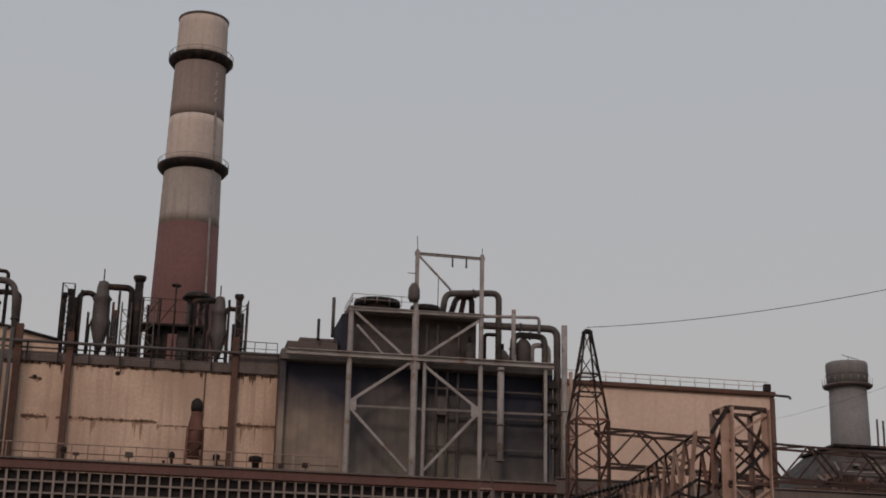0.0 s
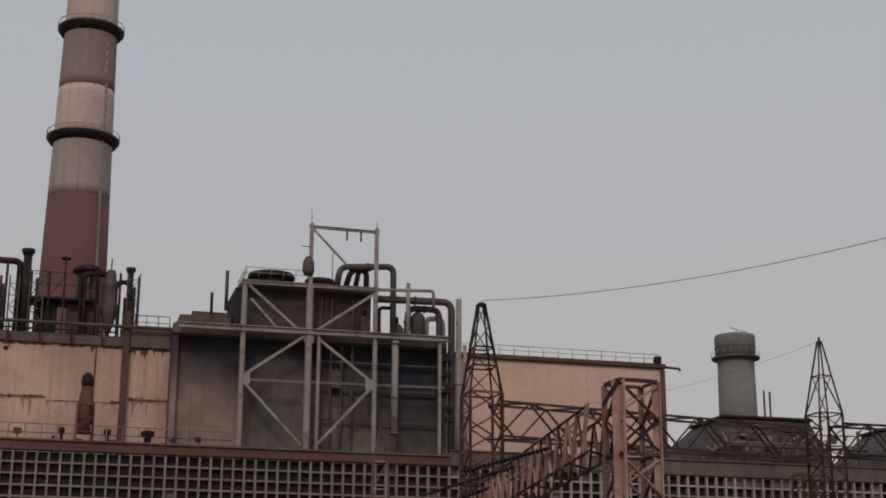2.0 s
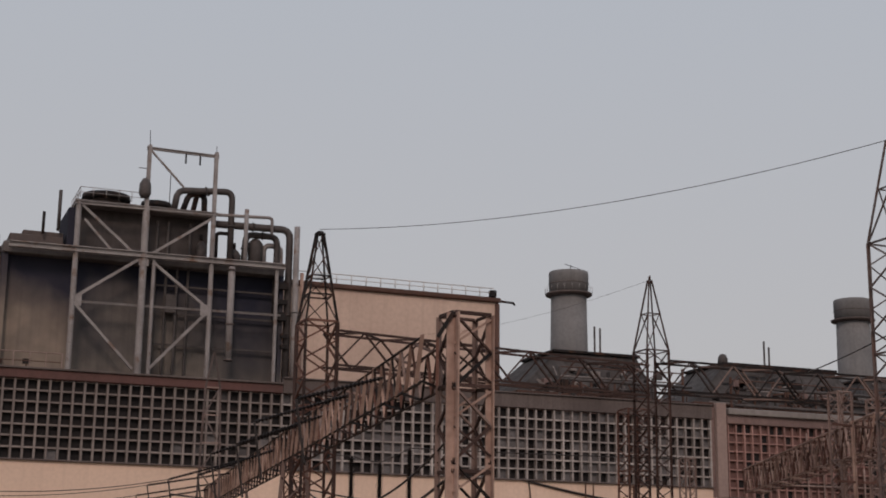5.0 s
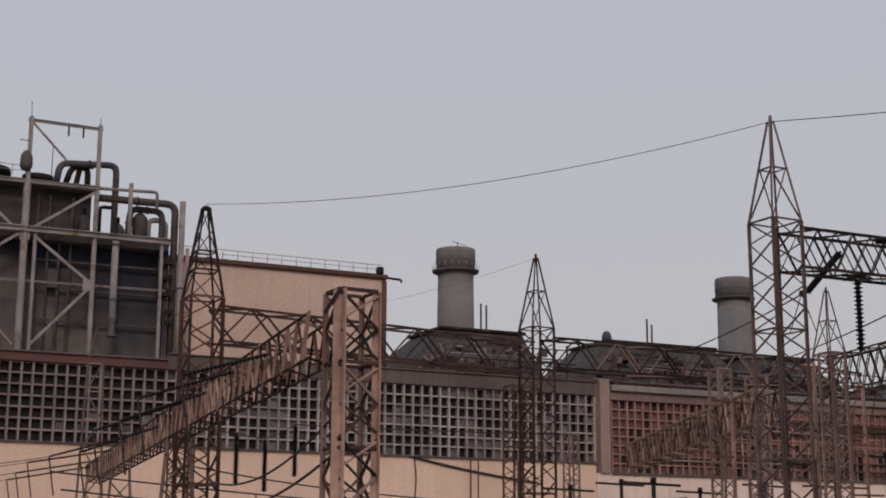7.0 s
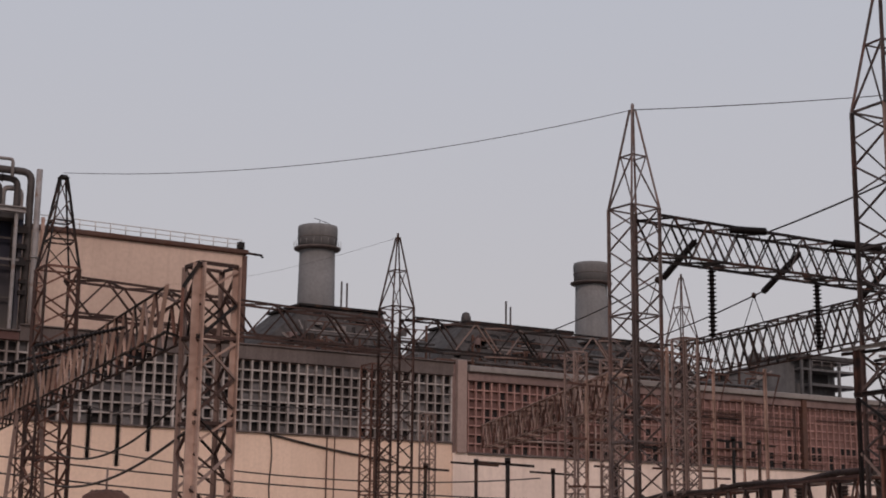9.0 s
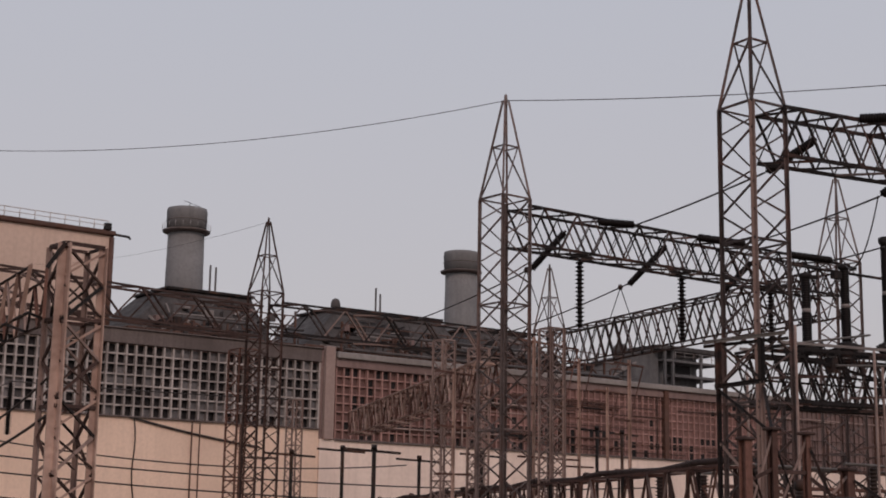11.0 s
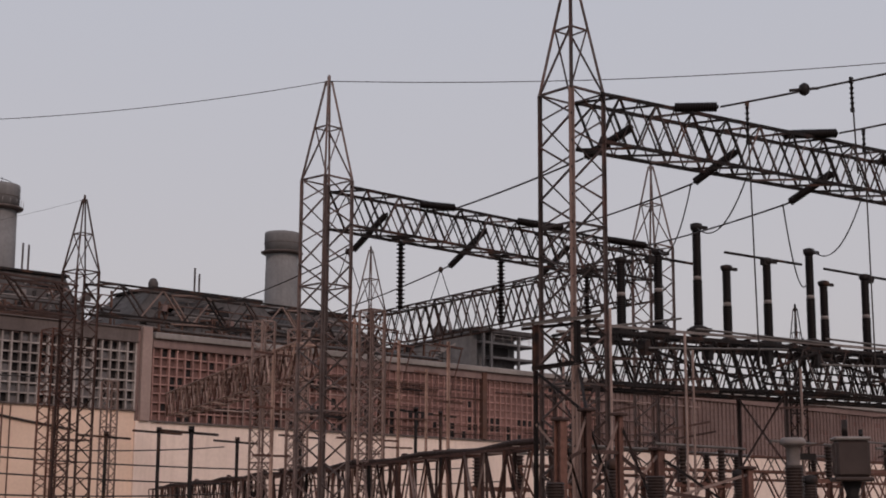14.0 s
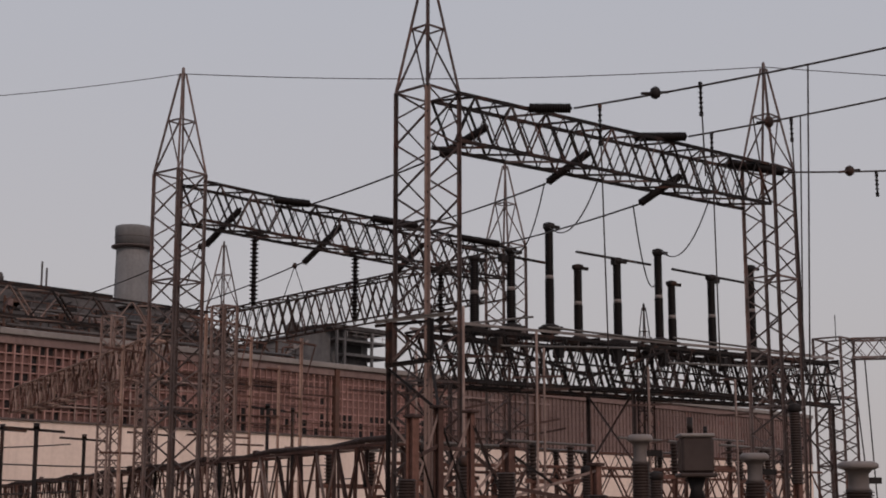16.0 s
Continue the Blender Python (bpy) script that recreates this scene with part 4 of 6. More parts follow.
roof_hood(50.0, 62.3, 109, 117, 17.6, 21.3, 4.0, 0.6, "dark sheet-metal roof house below a grey stack")
roof_hood(66.5, 84.2, 109, 117, 17.6, 21.3, 4.0, 2.2, "dark sheet-metal roof house with thin vents")
roof_hood(85.6, 96.5, 111, 122, 18.6, 21.2, 1.5, 2.5, "dark roof house round a grey stack's foot")
shelter = thing("roof_shelter", 110, 112, 14.9, "blue-grey concrete roof shelter with a sloping flank and stacked ledges", "shelter")
part("base_wall", box(-9, 9.0, 0, 5, 0, 2.9), BLOCK_GREY, shelter)
part("front_wall", box(2.5, 9.0, 0.8, 5, 2.903, 6.5), BLOCK_GREY, shelter, "dull blue-grey wall")
lean = bmesh.new()
prism = ((-8.5, 2.903), (2.497, 2.903), (2.497, 6.5), (-1.5, 5.6), (-8.5, 3.6))
lf = [lean.verts.new((x, 0.2, z)) for x, z in prism]
lb = [lean.verts.new((x, 4.8, z)) for x, z in prism]
lean.faces.new(lf)
lean.faces.new(list(reversed(lb)))
for k in range(5):
    lean.faces.new((lf[k], lb[k], lb[(k + 1) % 5], lf[(k + 1) % 5]))
part("lean_to", lean, BLOCK_GREY, shelter, "grey sloping flank")
part("lean_to_edge", tube([(-8.9, 0.1, 3.62), (-1.5, 0.1, 5.72), (2.4, 0.1, 6.62)], 0.16, 8), ROOF_DARK, shelter, "dark sloping edge")
part("roof_slab", box(1.6, 11.4, -0.9, 5.2, 6.503, 7.0, 0.05), ROOF_DARK, shelter, "dark roof slab")
part("ledge", box(2.5, 11.0, -0.7, 4.5, 5.3, 5.55, 0.03), BLOCK_GREY, shelter, "grey ledge")
part("ledge", box(4.0, 11.2, -0.8, 4.5, 3.7, 4.0, 0.03), BLOCK_GREY, shelter, "grey ledge")
part("window", box(4.3, 7.9, 0.7, 0.797, 4.15, 5.2, 0.02), PANE_DARK, shelter, "dark blue-grey window strip")
part("roof_lump", lathe([(0.9, 5.6), (0.8, 6.5), (0.5, 6.9), (0.1, 7.0)], 10, -1.8, 1.5), ROOF_DARK, shelter, "small dark cowl")
for px in (2.7, 3.9, 8.2, 10.9):
    strut("post", (px, -0.6, 0), (px, -0.6, 6.5), 0.26, BLOCK_GREY, shelter, "square")
strut("stay", (-6.8, 0.0, 2.0), (-1.0, 0.0, 4.9), 0.2, CAP_PALE, shelter, "square")
railing(shelter, (4.0, -0.9, 5.55), (11.0, -0.9, 5.55), 0.8, 1.4, STEEL_PALE, 0.06)
for px, py, z1 in ((59.6, 114.2, 24.5), (60.15, 114.2, 24.4), (75.0, 111, 23.8), (75.5, 111, 23.3)):
    pipe_run("vent_pipe", [(px, py, 14.9), (px, py, z1)], 0.09, 0, PIPE_GREY, "thin grey vent pipe on a roof house", False)
nub = thing("roof_cowl", 71.6, 112.5, 21.3, "small grey cowl on a dark roof house", "cowl")
part("cowl", lathe([(0.45, 0.15), (0.45, 0.9), (0.3, 1.25), (0.1, 1.35)], 14), PIPE_GREY, nub)
for xa, xb, z in ((47.4, 66, 16.3), (51.5, 62.5, 17.9), (66.5, 98, 16.7), (67.5, 86, 18.2)):
    pipe_run("roof_main", [(xa, 103.0, z), (xb, 103.0, z)], 0.13, 0, PIPE_GREY, "grey pipe run along the hall roof edge")
    for k in range(int((xb - xa) / 3)):
        ps = strut("pipe_stand", (xa + 1 + 3 * k, 103.0, 14.9), (xa + 1 + 3 * k, 103.0, z - 0.1), 0.12, COLUMN_BROWN, None, "square")
        tagged(ps, "brown steel pipe stand on the hall roof", "pipe stand", "pipe stands")
rng = random.Random(4)
for xa, xb, tall in ((47.2, 51.0, 1.5), (51.4, 62.6, 4.3), (63.0, 66.8, 1.5), (67.2, 84.0, 4.2), (84.8, 100.0, 4.2)):
    rack = thing("pipe_rack", xa, 104.5, 14.9, "grimy brown pipe rack along the hall roof", "pipe rack", "pipe racks")
    L = xb - xa
    n = max(2, int(L / 2.4))
    for f, sz, m in ((0.45, 0.16, COLUMN_BROWN), (0.62, 0.12, PIPE_GREY), (0.8, 0.14, CAP_PALE), (0.98, 0.1, COLUMN_BROWN)):
        strut("rail", (0, rng.uniform(-0.2, 0.2), tall * f), (L, rng.uniform(-0.2, 0.2), tall * f + rng.uniform(-0.15, 0.15)), sz, m, rack, "round")
    for k in range(n + 1):
        x = L * k / n
        strut("post", (x, 0, 0), (x, 0, tall * rng.uniform(0.75, 1.15)), rng.uniform(0.1, 0.2), rng.choice((COLUMN_BROWN, COLUMN_BROWN, PIPE_GREY)), rack, "tee")
        if k < n:
            up = rng.random() < 0.5
            strut("brace", (x, 0, 0.3 if up else tall), (x + L / n * rng.uniform(0.4, 1.0), 0, tall if up else 0.4), 0.10, COLUMN_BROWN, rack, "square")
        if tall > 2:
            for j in range(rng.choice((2, 3, 4))):
                bx, bz, bs = x + rng.uniform(0.2, 2.2), rng.uniform(1.6, 3.7), rng.uniform(0.2, 0.75)
                if bx < L:
                    part("junction_box", box(bx - bs / 2, bx + bs / 2, -0.4, -0.1, bz, bz + bs * rng.uniform(0.4, 1.2), 0.03), rng.choice((PIPE_GREY, CAP_PALE, STEEL_DARK, COLUMN_BROWN, SHEET, STEEL_DARK)), rack)
            for j in range(2):
                bx, bz = x + rng.uniform(0.0, 1.5), rng.uniform(1.8, 3.6)
                strut("stay", (bx, -0.5, bz), (min(L, bx + rng.uniform(0.5, 2.2)), -0.5, bz + rng.uniform(-0.8, 0.9)), rng.uniform(0.06, 0.12), rng.choice((CAP_PALE, PIPE_GREY, COLUMN_BROWN, STEEL_DARK)), rack, "square")
            bx = x + rng.uniform(0.3, 1.5)
            if bx + 1.2 < L:
                part("bent_pipe", tube([(bx, -0.3, 0), (bx, -0.3, tall * rng.uniform(0.4, 0.9)), (bx + rng.uniform(0.6, 1.8), -0.3, tall * rng.uniform(0.4, 0.9))], rng.uniform(0.06, 0.14), 8, 0.3), rng.choice((PIPE_GREY, CAP_PALE, COLUMN_BROWN)), rack)

# ---------------- switchyard: peaked lattice gantries ----------------
COL_H, PEAK_H, COL_W = 11.4, 3.05, 1.05


def gantry_column(x, y, material, label, rz=0.0, front=None):
    ob = thing("gantry_column", x, y, 0, label, "lattice tower", "gantry columns", rz=rz)
    lattice_column(ob, COL_W, COL_H, PEAK_H, 9, material, 0.08, 0.042, front=front)
    part("footing", box(-0.8, 0.8, -0.8, 0.8, -0.3, 0.15, 0.04), CONCRETE, ob, "concrete footing")
    return ob


T0, T1, T2B = (15.1, 50.5), (30.4, 53.2), (46.4, 53.6)
T2, T3B, T3, T4 = (26.9, 33.1), (42.3, 33.1), (25.3, 22.1), (37.6, 19.8)
GAL_LBL = "weathered steel lattice gantry column with a pointed peak"
first = gantry_column(*T2, GALV_PALE, GAL_LBL, 2)
gantry_column(*T3, GALV, "weathered steel lattice gantry column with one pale rusty leg", -4, RUST_DUSTY)
for (x, y), rz in ((T3B, 0), (T4, -4), (T2B, 0)):
    copy_thing(first, pose(x, y, 0, 0, 0, rz))
gantry_column(*T1, RUST_MIX, "dark reddish lattice gantry column with a pointed peak", 3)


def gantry_beam(a, b, top, material, label, depth=1.15, width=0.95, panels=12, trim=0.5, cross=0.03, lace=0.042):
    a, b = Vector((*a, top)), Vector((*b, top))
    d = (b - a).normalized()
    a, b = a + d * trim, b - d * trim
    ob = thing("gantry_beam", *a, label, "lattice beam", "gantry beams")
    box_truss(ob, (0, 0, 0), b - a, depth, width, panels, material, chord=0.08, lace=lace, cross=cross)
    return ob


DARK_LBL = "dark steel lattice beam between gantry columns"
gantry_beam(T2, T3B, 11.2, (GALV_DARK, GALV_DARK, GALV), DARK_LBL, panels=11, lace=0.052)
gantry_beam(T3, T4, 11.4, (GALV_DARK, GALV_DARK, GALV), DARK_LBL, panels=10, lace=0.05)
gantry_beam(T3B, T2B, 11.15, (RUST_MIX, GALV, GALV_DARK), "grey and red-brown lattice beam between gantry columns", depth=1.65, panels=13, cross=0.045, lace=0.06)
gantry_beam(T0, T1, 10.72, RUST_MIX, "dark red-brown lattice beam between gantry columns", depth=1.25, panels=6, cross=0.0, lace=0.065)
gantry_beam(T1, T2B, 11.0, (GALV_DARK, GALV, RUST_DUSTY), DARK_LBL, depth=1.25, panels=7, cross=0.0, lace=0.065)
gantry_beam((32.0, 40.0), (41.5, 63.0), 7.6, (RUST_PALE, RUST), "rusty lattice beam at mid height", panels=18, lace=0.07)
gantry_beam((58.7, 27.9), (66.0, 14.0), 8.95, GALV_PALE, "pale lattice beam leading off to a far column", depth=0.8, panels=12)

# tapering rusty column with a flat top
t0 = thing("gantry_column", *T0, 0, "dark rusty tapering lattice column with an earth wire", "lattice tower", "gantry columns")
lattice_column(t0, 1.16, 11.0, 0, 8, RUST, 0.11, 0.065, leg_material=RUST_MIX, base_w=1.2)
for c in ((-1, -1), (1, -1), (1, 1), (-1, 1)):
    strut("peak_leg", (c[0] * 0.58, c[1] * 0.58, 11.0), (c[0] * 0.10, c[1] * 0.10, 14.35), 0.075, STEEL_DARK, t0)
for z, f in ((12.0, 0.43), (12.7, 0.34), (14.3, 0.15)):
    for c, e in (((-1, -1), (1, -1)), ((1, -1), (1, 1)), ((1, 1), (-1, 1)), ((-1, 1), (-1, -1))):
        strut("peak_ring", (c[0] * f, c[1] * f, z), (e[0] * f, e[1] * f, z), 0.06, STEEL_DARK, t0)
for k, (za, zb) in enumerate(((11.0, 12.0), (12.0, 12.7), (12.7, 13.5), (13.5, 14.3))):
    fa, fb = 0.58 - 0.48 * (za - 11) / 3.35, 0.58 - 0.48 * (zb - 11) / 3.35
    for c, e in (((-1, -1), (1, -1)), ((1, -1), (1, 1)), ((1, 1), (-1, 1)), ((-1, 1), (-1, -1))):
        strut("peak_brace", (c[0] * fa, c[1] * fa, za), (e[0] * fb, e[1] * fb, zb), 0.038, RUST_MIX, t0)
part("head", box(-0.12, 0.12, -0.12, 0.12, 14.28, 14.42, 0.03), STEEL_DARK, t0, "dark cross head")

# broad pale rusty column and its long beam towards the hall
BX, BY, BTOP = 12.31, 29.76, 7.55
rust_col = thing("broad_column", BX, BY, 0, "broad pale rusty lattice column with a slanted head", "lattice tower", rz=4)
for sx, ln in ((-0.45, 0.22), (0.45, 0.15)):
    strut("leg", (sx, -0.37, 0), (sx, -0.37, BTOP), ln, RUST_PALE, rust_col)
    strut("leg", (sx, 0.37, 0), (sx, 0.37, BTOP), 0.10, RUST_DUSTY, rust_col)
for i in range(9):
    z0, z1 = 0.3 + i * 0.8, 0.3 + (i + 1) * 0.8
    sg = 1 if i % 2 else -1
    for sy, sz in ((-0.4, 0.075), (0.4, 0.06)):
        strut("brace", (-0.45 * sg, sy, z0), (0.45 * sg, sy, z1), sz, (RUST_DUSTY, STEEL_DARK, RUST_MIX)[i % 3], rust_col)
        strut("brace", (0.45 * sg, sy, z0 + 0.15), (-0.45 * sg, sy, z1 - 0.05), 0.05, (RUST_PALE, RUST_MIX)[i % 2], rust_col)
    for sx in (-0.45, 0.45):
        strut("brace", (sx, -0.37 * sg, z0), (sx, 0.37 * sg, z1), 0.055, RUST_MIX, rust_col)
for z in (BTOP, 5.95, 4.1):
    for a, b in (((-0.45, -0.37), (0.45, -0.37)), ((0.45, -0.37), (0.45, 0.37)), ((0.45, 0.37), (-0.45, 0.37)), ((-0.45, 0.37), (-0.45, -0.37))):
        strut("ring", (*a, z), (*b, z), 0.075, RUST_MIX, rust_col)
strut("head_brace", (-0.84, -0.37, 6.95), (-0.45, -0.37, BTOP), 0.09, STEEL_DARK, rust_col)
strut("head_brace", (-0.84, -0.37, 6.95), (-0.84, -0.37, 5.9), 0.07, RUST, rust_col)

RB0, RB1 = Vector((11.6, 29.5, 7.0)), Vector((18.5, 81.3, 7.0))
rust_beam = thing("gantry_beam", *RB0, "long pale rusty lattice beam running towards the hall", "lattice beam", "gantry beams")
rng = random.Random(17)
rspan = RB1 - RB0
rside = Vector((-rspan.y, rspan.x, 0)).normalized() * 0.37
for off, m in ((rside, STEEL_DARK), (-rside, RUST_MIX)):
    strut("top_chord", off, rspan + off, 0.07, m, rust_beam)
    strut("bottom_chord", off + Vector((0, 0, -1.0)), rspan + off + Vector((0, 0, -1.0)), 0.07, m, rust_beam)
NB = 50
for k in range(NB):
    p, q = rspan * (k / NB), rspan * ((k + 1) / NB)
    m = p.lerp(q, 0.5)
    low = Vector((0, 0, -1.0))
    pale, mid, dark = RUST_PALE, rng.choice((RUST_DUSTY, RUST_PALE, RUST)), rng.choice((RUST_MIX, GALV_DARK))
    jit = Vector((0, 0, rng.uniform(-0.06, 0.06)))
    strut("diagonal", p + rside + jit, m + rside + low + jit, rng.uniform(0.06, 0.095), pale, rust_beam)
    strut("diagonal", m + rside + low, q + rside, rng.uniform(0.04, 0.06), rng.choice((dark, mid)), rust_beam)
    strut("diagonal", p - rside + low, m - rside, 0.07, mid, rust_beam)
    strut("diagonal", m - rside, q - rside + low, 0.06, dark, rust_beam)
    if k % 2:
        strut("top_lacing", p + rside, q - rside, 0.05, mid, rust_beam)
    else:
        strut("bottom_lacing", p + rside + low, q - rside + low, 0.05, dark, rust_beam)
for k in (20, 37, 49):
    p = rspan * (k / NB)
    for off in (rside, -rside):
        strut("support_leg", p + off + Vector((0, 0, -1.0)), p + off * 2.2 + Vector((0, 0, -7.0)), 0.12, RUST_DUSTY, rust_beam)
    for z in (-1.6, -2.8, -4.0, -5.2):
        strut("leg_brace", p + rside * (1 - z * 0.15) + Vector((0, 0, z)), p - rside * (1.2 - z * 0.15) + Vector((0, 0, z - 1.1)), 0.06, RUST_MIX, rust_beam)
        strut("leg_brace", p - rside * (1 - z * 0.15) + Vector((0, 0, z)), p + rside * (1.2 - z * 0.15) + Vector((0, 0, z - 1.1)), 0.06, RUST_DUSTY, rust_beam)

# far slim columns
for x, y, h in ((58.6, 28.1, 9.0), (54.7, 35.1, 9.2)):
    ob = thing("slim_column", x, y, 0, "slim pale lattice column at the yard's far side", "lattice tower", "slim columns")
    if h == 9.0:
        lattice_column(ob, 1.25, h, 0, 10, GALV_PALE, 0.09, 0.055)
        strut("rod", (0.3, 0, h), (0.3, 0, h + 1.1), 0.04, STEEL_DARK, ob, "round")
    else:
        lattice_column(ob, 0.5, 8.4, 2.2, 8, GALV_DARK, 0.06, 0.03)
for a, b in (((59.3, 27.6, 8.2), (61.2, 27.8, 0.0)), ((59.7, 27.2, 8.2), (62.0, 27.9, 0.0)), ((60.8, 24.2, 8.3), (61.6, 24.2, 0.0))):
    wire("stay_wire", a, b, 0.0, 0.03, "thin straight stay wire at the yard's far side", group="stay wires")
# lower hall-side columns seen against the cream wall
for x, y, h, m in ((30.6, 55.2, 9.2, RUST), (19.0, 66.0, 8.0, RUST), (40.0, 66.5, 8.4, RUST_DUSTY), (47.0, 60.0, 9.2, RUST_DUSTY), (36.5, 46.5, 9.0, RUST_DUSTY), (34.0, 45.5, 9.0, RUST_DUSTY), (33.0, 38.0, 8.6, RUST_DUSTY)):
    ob = thing("bus_column", x, y, 0, "slender rusty lattice bus support column", "lattice tower", "bus columns")
    lattice_column(ob, 0.95 if m is RUST else 0.6, h, 0, 11, m, 0.07, 0.036)

for x, y, h in ((33.9, 40.0, 8.6), (36.2, 41.0, 8.7), (38.3, 42.5, 8.4), (35.2, 36.5, 7.6), (44.0, 47.0, 8.0), (29.2, 38.5, 7.0)):
    ob = thing("steel_pole", x, y, 0, "pale rusty steel pole with short cross arms", "pole", "yard poles")
    strut("shaft", (0, 0, 0), (0, 0, h), 0.09, RUST_PALE, ob, "angle")
    for z in (h - 0.2, h * 0.72, h * 0.5):
        strut("cross_arm", (-1.0, -0.3, z), (1.1, 0.4, z + 0.05), 0.07, RUST, ob)
    strut("stay", (0, 0, h * 0.72), (1.0, 0.35, h - 0.2), 0.05, RUST, ob)

mast = thing("slim_mast", 13.64, 60.48, 0, "slim pale angle-iron mast with spread legs before the hall", "mast")
MAST_H = 10.98
for sx in (-1, 1):
    strut("leg", (sx * 0.62, 0, 0), (sx * 0.3, 0, MAST_H - 1.2), 0.09, GALV_PALE, mast)
    strut("leg", (sx * 0.3, 0, MAST_H - 1.2), (0, 0, MAST_H + 0.3), 0.08, GALV_PALE, mast)
for k in range(7):
    z = MAST_H - 1.2 - k * 1.15
    w = 0.3 + 0.32 * (MAST_H - 1.2 - z) / (MAST_H - 1.2)
    strut("rung", (-w, 0, z), (w, 0, z), 0.05, RUST_DUSTY, mast)
    strut("brace", (-w if k % 2 else w, 0, z), (w * 1.05 if k % 2 else -w * 1.05, 0, z - 1.15), 0.05, GALV_PALE, mast)

# domed yard vessel with a rod on its crown
dome = thing("domed_vessel", 14.92, 43.51, 0, "brown domed steel vessel with a rod on its crown", "vessel")
DOME_Z = 3.17
part("shell", lathe([(0.85, 0), (0.85, DOME_Z - 0.75), (0.82, DOME_Z - 0.5), (0.68, DOME_Z - 0.2), (0.42, DOME_Z - 0.04), (0.03, DOME_Z)], 24), RUST, dome, "brown rusty shell")
part("rim", lathe([(0.86, DOME_Z - 0.8), (0.9, DOME_Z - 0.77), (0.86, DOME_Z - 0.72)], 24), RUST_MIX, dome)
for k in range(12):
    ang = 2 * math.pi * k / 12
    c, s = math.cos(ang), math.sin(ang)
    strut("rib", (0.83 * c, 0.83 * s, DOME_Z - 0.5), (0.43 * c, 0.43 * s, DOME_Z - 0.03), 0.05, RUST_MIX, dome, "round")
strut("rod", (0, 0, DOME_Z - 0.05), (0, 0, DOME_Z + 0.65), 0.07, RUST_DUSTY, dome, "round")

# ---------------- raised isolator platform ----------------
PA, PB = Vector((33.2, 28.96, 0)), Vector((50.2, 24.92, 0))
pdir = (PB - PA).normalized()
pside = Vector((-pdir.y, pdir.x, 0))
platform = thing("isolator_platform", PA.x, PA.y, 0, "dark lattice platform carrying tall isolator posts", "platform")
span = (PB - PA)
for off in (-0.9, 0.9):
    box_truss(platform, pside * off + Vector((0, 0, 7.0)), span + pside * off + Vector((0, 0, 7.0)), 1.5, 0.6, 14 if off < 0 else 17, (GALV_DARK, STEEL_DARK, GALV_DARK, GALV), 0.09, 0.05, 0.04)
    strut("middle_rail", pside * off + Vector((0, 0, 6.3)), span + pside * off + Vector((0, 0, 6.2)), 0.06, GALV_DARK, platform)
for k in range(10):
    p = span * (k / 9)
    strut("cross_beam", p - pside * 1.2 + Vector((0, 0, 7.1)), p + pside * 1.2 + Vector((0, 0, 7.1)), 0.08, GALV_DARK, platform, "square")
for k, (u, w, za, zb, off) in enumerate(((0.02, 0.22, 7.2, 7.75, -0.3), (0.22, 0.55, 7.35, 7.25, -1.0), (0.4, 0.7, 7.5, 7.2, 0.2), (0.55, 0.95, 7.45, 7.3, -0.7), (0.1, 0.42, 6.6, 6.9, -1.3), (0.5, 0.85, 6.5, 6.7, -1.3))):
    strut("drive_rod", span * u + pside * off + Vector((0, 0, za)), span * w + pside * off + Vector((0, 0, zb)), 0.07, BUSBAR, platform, "round")
for k in (0.1, 0.24, 0.38, 0.5, 0.66, 0.8):
    strut("drive_box", span * k - pside * 1.1 + Vector((0, 0, 6.4)), span * k - pside * 1.1 + Vector((0, 0, 6.85)), 0.26, STEEL_DARK, platform, "square")
    strut("link", span * k - pside * 1.0 + Vector((0, 0, 6.8)), span * (k + 0.03) + Vector((0, 0, 7.5)), 0.06, GALV_DARK, platform, "round")
for u, w, za, zb, off in ((0.0, 0.3, 6.9, 5.9, -1.2), (0.28, 0.5, 5.7, 6.9, -1.2), (0.45, 0.75, 6.9, 5.9, -1.15), (0.05, 0.6, 5.45, 5.6, -1.25), (0.35, 0.97, 5.75, 5.35, -1.4), (0.6, 0.98, 6.0, 6.6, -1.3)):
    strut("tie_bar", span * u + pside * off + Vector((0, 0, za)), span * w + pside * off + Vector((0, 0, zb)), 0.08, GALV_DARK, platform)
for off in (-0.95, 0.0, 0.95):
    strut("runner", pside * off + Vector((0, 0, 7.22)), span + pside * off + Vector((0, 0, 7.22)), 0.08, CAP_PALE, platform, "square")
for k in (0.0, 0.42, 0.98):
    for off in (-1.1, 1.1):
        strut("post", span * k + pside * off, span * k + pside * off + Vector((0, 0, 5.5)), 0.10, GALV, platform, "angle")
        strut("knee_brace", span * k + pside * off + Vector((0, 0, 3.2)), span * k + pside * -off + Vector((0, 0, 5.5)), 0.05, GALV, platform)


